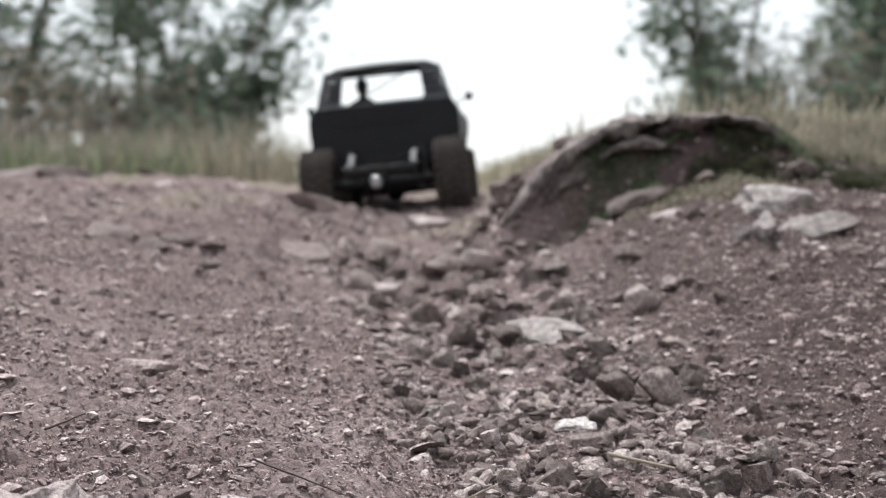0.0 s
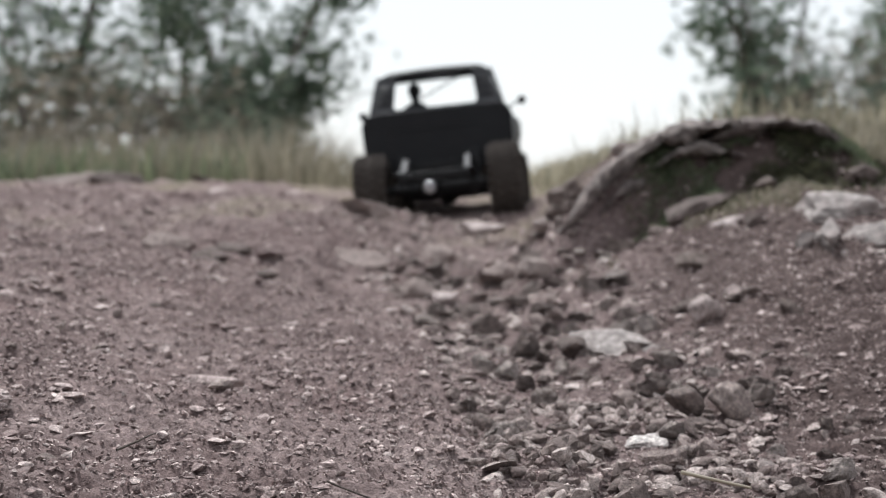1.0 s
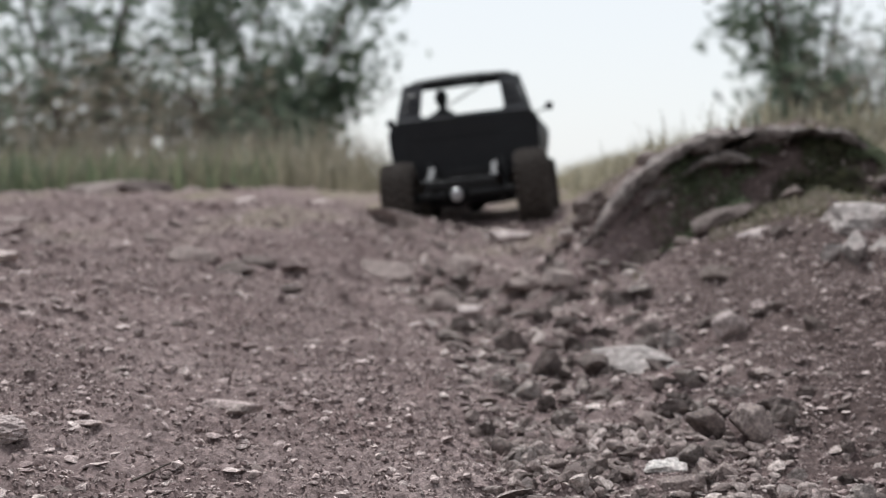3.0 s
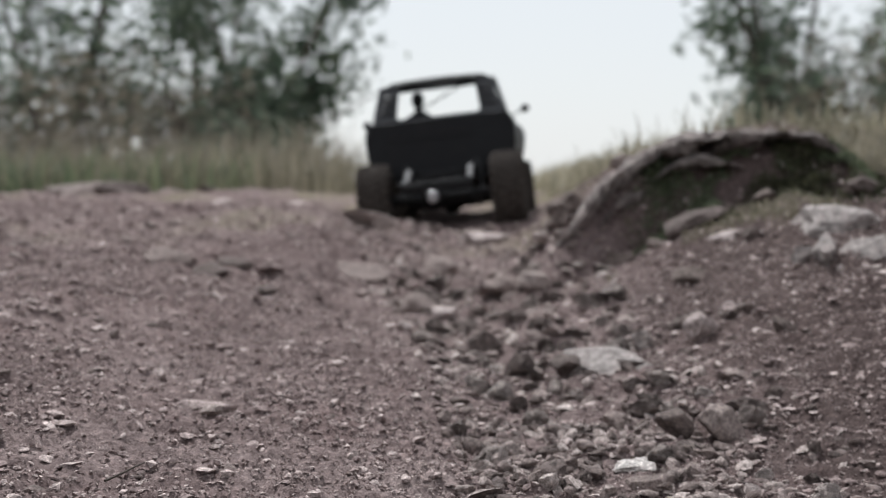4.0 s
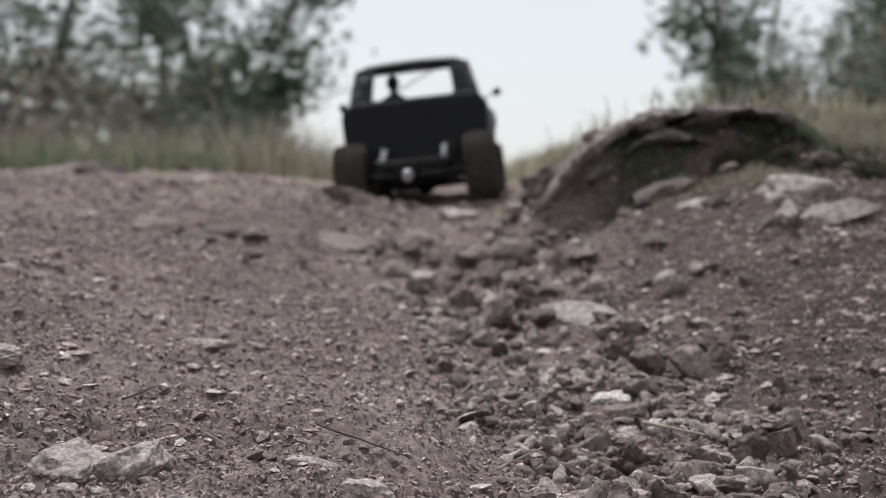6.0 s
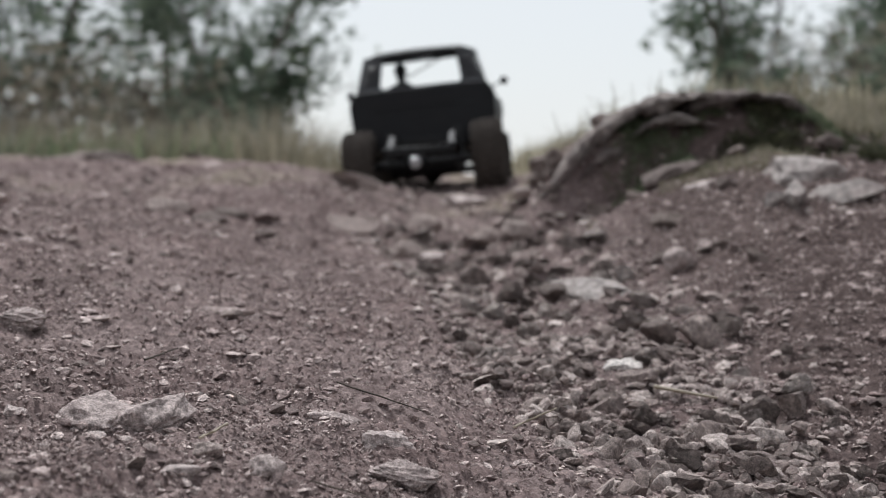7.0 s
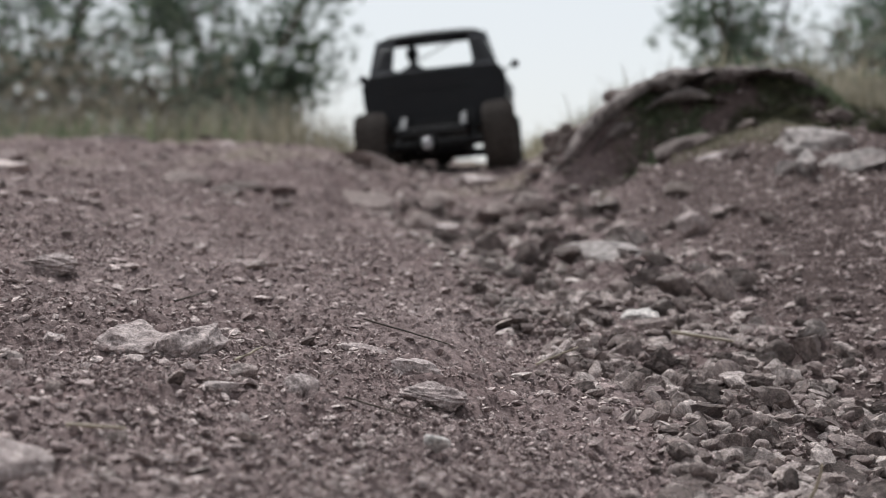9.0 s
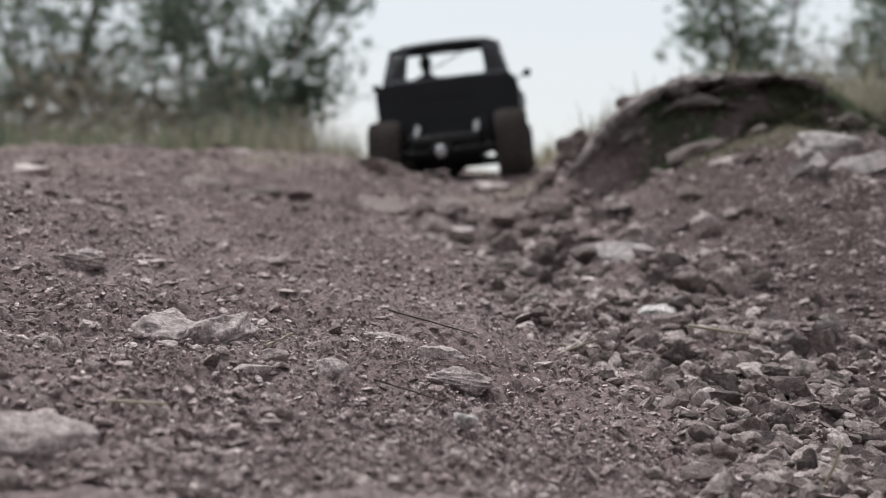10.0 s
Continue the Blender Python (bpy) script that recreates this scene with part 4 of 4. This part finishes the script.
def model_truck(m):
    truck = new("model_truck")
    # frame
    rail_line = [(0.36, 0.082), (0.10, 0.084), (0.045, 0.088), (0.015, 0.095), (-0.012, 0.095), (-0.032, 0.086), (-0.055, 0.076), (-0.088, 0.072)]
    for s in (-1, 1):
        bm = bmesh.new()
        rows = []
        for k, (y, z) in enumerate(rail_line):
            x = 0.046 + (0.006 if y < -0.06 else 0.0)
            rows.append([bm.verts.new((s * (x + dx), y, z + dz)) for dx, dz in ((-0.003, -0.007), (0.0005, -0.007), (0.0005, 0.005), (0.005, 0.005), (0.005, 0.007), (-0.003, 0.007))])
        for a, b in zip(rows, rows[1:]):
            for k in range(6):
                bm.faces.new((a[k], a[(k + 1) % 6], b[(k + 1) % 6], b[k]))
        bm.faces.new(rows[0])
        bm.faces.new(rows[-1][::-1])
        part("frame_rail", bm, STEEL, truck, "worn bare-metal frame rail")
    bm = bmesh.new()
    box(bm, -0.052, 0.052, -0.090, -0.083, 0.065, 0.077)
    box(bm, -0.048, 0.048, -0.083, -0.078, 0.074, 0.078)
    part("rear_crossmember", bm, BLACK_PLASTIC, truck, bevel=0.001)
    bm = bmesh.new()
    rows = []
    for k in range(15):
        u = k / 14
        x, z = -0.044 + 0.088 * u, 0.077 + 0.011 * math.sin(math.pi * u) ** 0.5
        rows.append([bm.verts.new((x, y, z + dz)) for y, dz in ((-0.056, -0.004), (-0.049, -0.004), (-0.049, 0.002), (-0.056, 0.002))])
    for a, b in zip(rows, rows[1:]):
        for k in range(4):
            bm.faces.new((a[k], a[(k + 1) % 4], b[(k + 1) % 4], b[k]))
    bm.faces.new(rows[0])
    bm.faces.new(rows[-1][::-1])
    part("arched_crossmember", bm, BLACK_PLASTIC, truck)
    bm = bmesh.new()
    box(bm, -0.044, 0.044, 0.018, 0.026, 0.086, 0.099)
    part("crossmember", bm, BLACK_PLASTIC, truck, bevel=0.001)
    bm = bmesh.new()
    box(bm, -0.066, 0.044, 0.065, 0.27, 0.047, 0.074)
    part("skid_plate", bm, BLACK_PLASTIC, truck, bevel=0.003)
    bm = bmesh.new()
    box(bm, -0.098, 0.098, 0.064, 0.245, 0.086, 0.092)
    part("floor_pan", bm, BLACK_PLASTIC, truck, bevel=0.002)
    bm = bmesh.new()
    box(bm, -0.085, 0.085, 0.395, 0.412, 0.080, 0.098)
    part("front_bumper", bm, BLACK_PLASTIC, truck, bevel=0.003)
    # axles, shocks, links
    for y in (0.0, 0.31):
        bm = bmesh.new()
        tube(bm, (-0.085, y, 0.0575), (0.085, y, 0.0575), 0.0075)
        bmesh.ops.create_uvsphere(bm, u_segments=16, v_segments=10, radius=0.019, matrix=Matrix.Translation((-0.014, y, 0.0575)) @ Matrix.Diagonal((1, 0.85, 1, 1)))
        axle = part("axle", bm, BLACK_PLASTIC, truck, smooth_shade=True)
        bm = bmesh.new()
        tube(bm, (-0.014, y - 0.0145, 0.0575), (-0.014, y - 0.0205, 0.0575), 0.0105, 0.008, 16)
        part("differential_cover", bm, BRIGHT_METAL, axle, "bright metal differential cover", bevel=0.0008)
        for s in (-1, 1):
            bm = bmesh.new()
            tube(bm, (s * 0.062, y + 0.002, 0.062), (s * 0.056, y + 0.028, 0.098), 0.0042)
            tube(bm, (s * 0.0595, y + 0.013, 0.077), (s * 0.0545, y + 0.036, 0.110), 0.0062)
            part("shock_absorber", bm, BLACK_PLASTIC, truck, smooth_shade=True)
            bm = bmesh.new()
            tube(bm, (s * 0.060, y + (0.006 if y < 0.1 else -0.006), 0.052), (s * 0.036, 0.13 if y < 0.1 else 0.2, 0.064), 0.0032)
            part("suspension_link", bm, STEEL, truck, smooth_shade=True)
            bm = bmesh.new()
            bmesh.ops.create_uvsphere(bm, u_segments=10, v_segments=8, radius=0.005, matrix=Matrix.Translation((s * 0.064, y - 0.006, 0.060)))
            part("link_joint", bm, STEEL, truck, "small metal ball joint", smooth_shade=True)
    # wheels
    tyre_data = rim_data = None
    for y in (0.0, 0.31):
        for s in (-1, 1):
            bm = bmesh.new()
            tube(bm, (-0.014, 0, 0), (0.016, 0, 0), 0.009, 0.007, 14)
            wheel = part("wheel", bm, BLACK_PLASTIC, truck, bevel=0.001)
            wheel.matrix_basis = pose(s * 0.101, y, 0.0575, 17 * s + 40 * y, 0, 0 if s > 0 else 180)
            if tyre_data is None:
                tyre = part("tyre", tyre_mesh(), RUBBER, wheel, "dusty black knobbly rubber tyre")
                rim = part("rim", rim_mesh(), BLACK_PLASTIC, wheel, smooth_shade=True)
                tyre_data, rim_data = tyre.data, rim.data
            else:
                for nm, data, lab in (("tyre", tyre_data, "dusty black knobbly rubber tyre"), ("rim", rim_data, "")):
                    ob = tagged(new(nm, data), lab)
                    ob.parent = wheel
    # lower body
    body_side(truck, -1)
    body_side(truck, 1)
    bm = bmesh.new()
    outline = rounded([(-0.1085, 0.0), (0.1085, 0.0), (0.1165, 0.072), (0.102, 0.097), (-0.102, 0.097), (-0.1165, 0.072)], 0.008, 4)
    solid(bm, outline, (0, 0.052, 0.083), (1, 0, 0), (0, 0.04, 1), 0.006)
    tailgate = part("tailgate", bm, PAINT, truck, "flat black tailgate panel", bevel=0.0012)
    bm = bmesh.new()
    box(bm, -0.106, 0.106, 0.049, 0.054, 0.162, 0.166)
    box(bm, -0.080, 0.080, 0.0475, 0.053, 0.150, 0.1515)
    part("ridge", bm, PAINT, tailgate, bevel=0.001)
    bm = bmesh.new()
    box(bm, -0.102, 0.102, 0.052, 0.085, 0.1765, 0.1815)
    part("deck", bm, SHEEN_PAINT, truck, bevel=0.002)
    bm = bmesh.new()
    ys, xs = np.linspace(0.225, 0.405, 14), np.linspace(-0.102, 0.102, 15)
    grid = [[bm.verts.new((x * (1 - 0.1 * smooth(0.34, 0.405, y)), y, 0.1785 + 0.008 * (1 - (x / 0.102) ** 4) - 0.014 * smooth(0.37, 0.405, y))) for x in xs] for y in ys]
    for a, b in zip(grid, grid[1:]):
        for k in range(len(xs) - 1):
            bm.faces.new((a[k], a[k + 1], b[k + 1], b[k]))
    bmesh.ops.solidify(bm, geom=bm.faces[:], thickness=0.003)
    part("bonnet", bm, PAINT, truck, smooth_shade=True)
    bm = bmesh.new()
    box(bm, -0.1015, 0.1015, 0.397, 0.4045, 0.084, 0.170)
    part("grille", bm, BLACK_PLASTIC, truck, bevel=0.003)
    # cab: rear wall, sides, windscreen frame, roof
    bm = bmesh.new()
    outer = rounded([(-0.101, 0), (0.101, 0), (0.085, 0.069), (-0.085, 0.069)], 0.008)
    inner = rounded([(-0.066, 0.006), (0.066, 0.006), (0.060, 0.0665), (-0.060, 0.0665)], 0.008)
    framed(bm, outer, inner, (0, 0.060, 0.180), (1, 0, 0), (0, 0.5, 1), -0.004)
    back = part("cab_rear_wall", bm, SHEEN_PAINT, truck)
    for s in (-1, 1):
        for k in range(3):
            z = 0.019 + 0.0135 * k
            bm = bmesh.new()
            c = 0.0805 - 0.0035 * k
            y = 0.060 + 0.447 * z
            box(bm, -0.0115, 0.0115, -0.0028, 0.002, -0.0022, 0.0022, Matrix.Translation((s * c, y, 0.180 + 0.894 * z)) @ Matrix.Rotation(radians(-52), 4, "X"))
            part("louvre", bm, PAINT, back, bevel=0.0007)
    for s in (-1, 1):
        bm = bmesh.new()
        outer = rounded([(0.0, 0), (0.178, 0), (0.124, 0.064), (0.030, 0.064)], 0.006)
        inner = rounded([(0.040, 0.008), (0.160, 0.008), (0.118, 0.058), (0.047, 0.058)], 0.006)
        framed(bm, outer, inner, (s * 0.101, 0.060, 0.179), (0, 1, 0), (-s * 0.235, 0, 1), 0.0035 * s)
        part("cab_side", bm, SHEEN_PAINT, truck)
    bm = bmesh.new()
    outer = rounded([(-0.101, 0), (0.101, 0), (0.078, 0.087), (-0.078, 0.087)], 0.008)
    inner = rounded([(-0.090, 0.008), (0.090, 0.008), (0.073, 0.0835), (-0.073, 0.0835)], 0.007)
    framed(bm, outer, inner, (0, 0.238, 0.179), (1, 0, 0), (0, -0.9, 1), 0.004)
    part("windscreen_frame", bm, PAINT, truck)
    bm = bmesh.new()
    us = np.linspace(-1, 1, 21)
    rows = []
    for v in np.linspace(-1, 1, 17):
        row = []
        for u in us:
            drop = 0.009 * smooth(0.84, 1.0, abs(u)) + 0.004 * smooth(0.86, 1.0, abs(v))
            row.append(bm.verts.new((0.0885 * u * (1 - 0.045 * v**4), 0.136 + 0.050 * v * (1 - 0.04 * u**4), 0.2512 - 0.004 * u * u - 0.0025 * v * v - drop)))
        rows.append(row)
    for a, b in zip(rows, rows[1:]):
        for k in range(20):
            bm.faces.new((a[k], a[k + 1], b[k + 1], b[k]))
    bmesh.ops.solidify(bm, geom=bm.faces[:], thickness=0.0035)
    part("roof", bm, SHEEN_PAINT, truck, "black roof, its colour lightened for the sky's sheen", smooth_shade=True)
    # mirrors, brace, seat
    for s in (-1, 1):
        bm = bmesh.new()
        tube(bm, (s * 0.102, 0.205, 0.182), (s * 0.126, 0.200, 0.192), 0.0014, sides=8)
        mirror = part("mirror_arm", bm, STEEL, truck, smooth_shade=True)
        bm = bmesh.new()
        tube(bm, (s * 0.130, 0.196, 0.193), (s * 0.130, 0.205, 0.193), 0.0072, 0.0045, 18)
        part("mirror", bm, BLACK_PLASTIC, mirror, "small round mirror", bevel=0.0008)
    bm = bmesh.new()
    tube(bm, (-0.056, 0.085, 0.186), (0.052, 0.108, 0.239), 0.0012, sides=8)
    part("roll_bar_brace", bm, STEEL, truck, "thin diagonal metal brace", smooth_shade=True)
    bm = bmesh.new()
    box(bm, -0.060, 0.0, 0.10, 0.118, 0.13, 0.188)
    box(bm, 0.005, 0.060, 0.10, 0.118, 0.13, 0.186)
    part("seat", bm, BLACK_PLASTIC, truck, bevel=0.004)
    bm = bmesh.new()
    box(bm, -0.095, 0.095, 0.21, 0.232, 0.15, 0.186)
    part("dashboard", bm, BLACK_PLASTIC, truck, bevel=0.004)
    tagged(truck, "matt black off-road model truck with bare rear frame and knobbly tyres", "model truck")
    truck.matrix_basis = m
    return truck


TRUCK_AT = pose(-0.025, 2.505, 0.4095, -2.0, -6.0, -4.5)
model_truck(TRUCK_AT)

# driver doll: a plain figure, head, neck and shoulders
bm = bmesh.new()
bmesh.ops.create_uvsphere(bm, u_segments=16, v_segments=12, radius=0.0115, matrix=Matrix.Translation((-0.036, 0.128, 0.2185)) @ Matrix.Diagonal((0.9, 1.05, 1.2, 1)))
tube(bm, (-0.036, 0.128, 0.195), (-0.036, 0.128, 0.212), 0.006)
bmesh.ops.create_uvsphere(bm, u_segments=16, v_segments=12, radius=0.02, matrix=Matrix.Translation((-0.036, 0.13, 0.178)) @ Matrix.Diagonal((1.15, 0.8, 1.2, 1)))
doll = part("doll", bm, BLACK_PLASTIC, None, smooth_shade=True)
doll.matrix_basis = TRUCK_AT
tagged(doll, "dark plastic driver doll in the truck's cab", "doll")
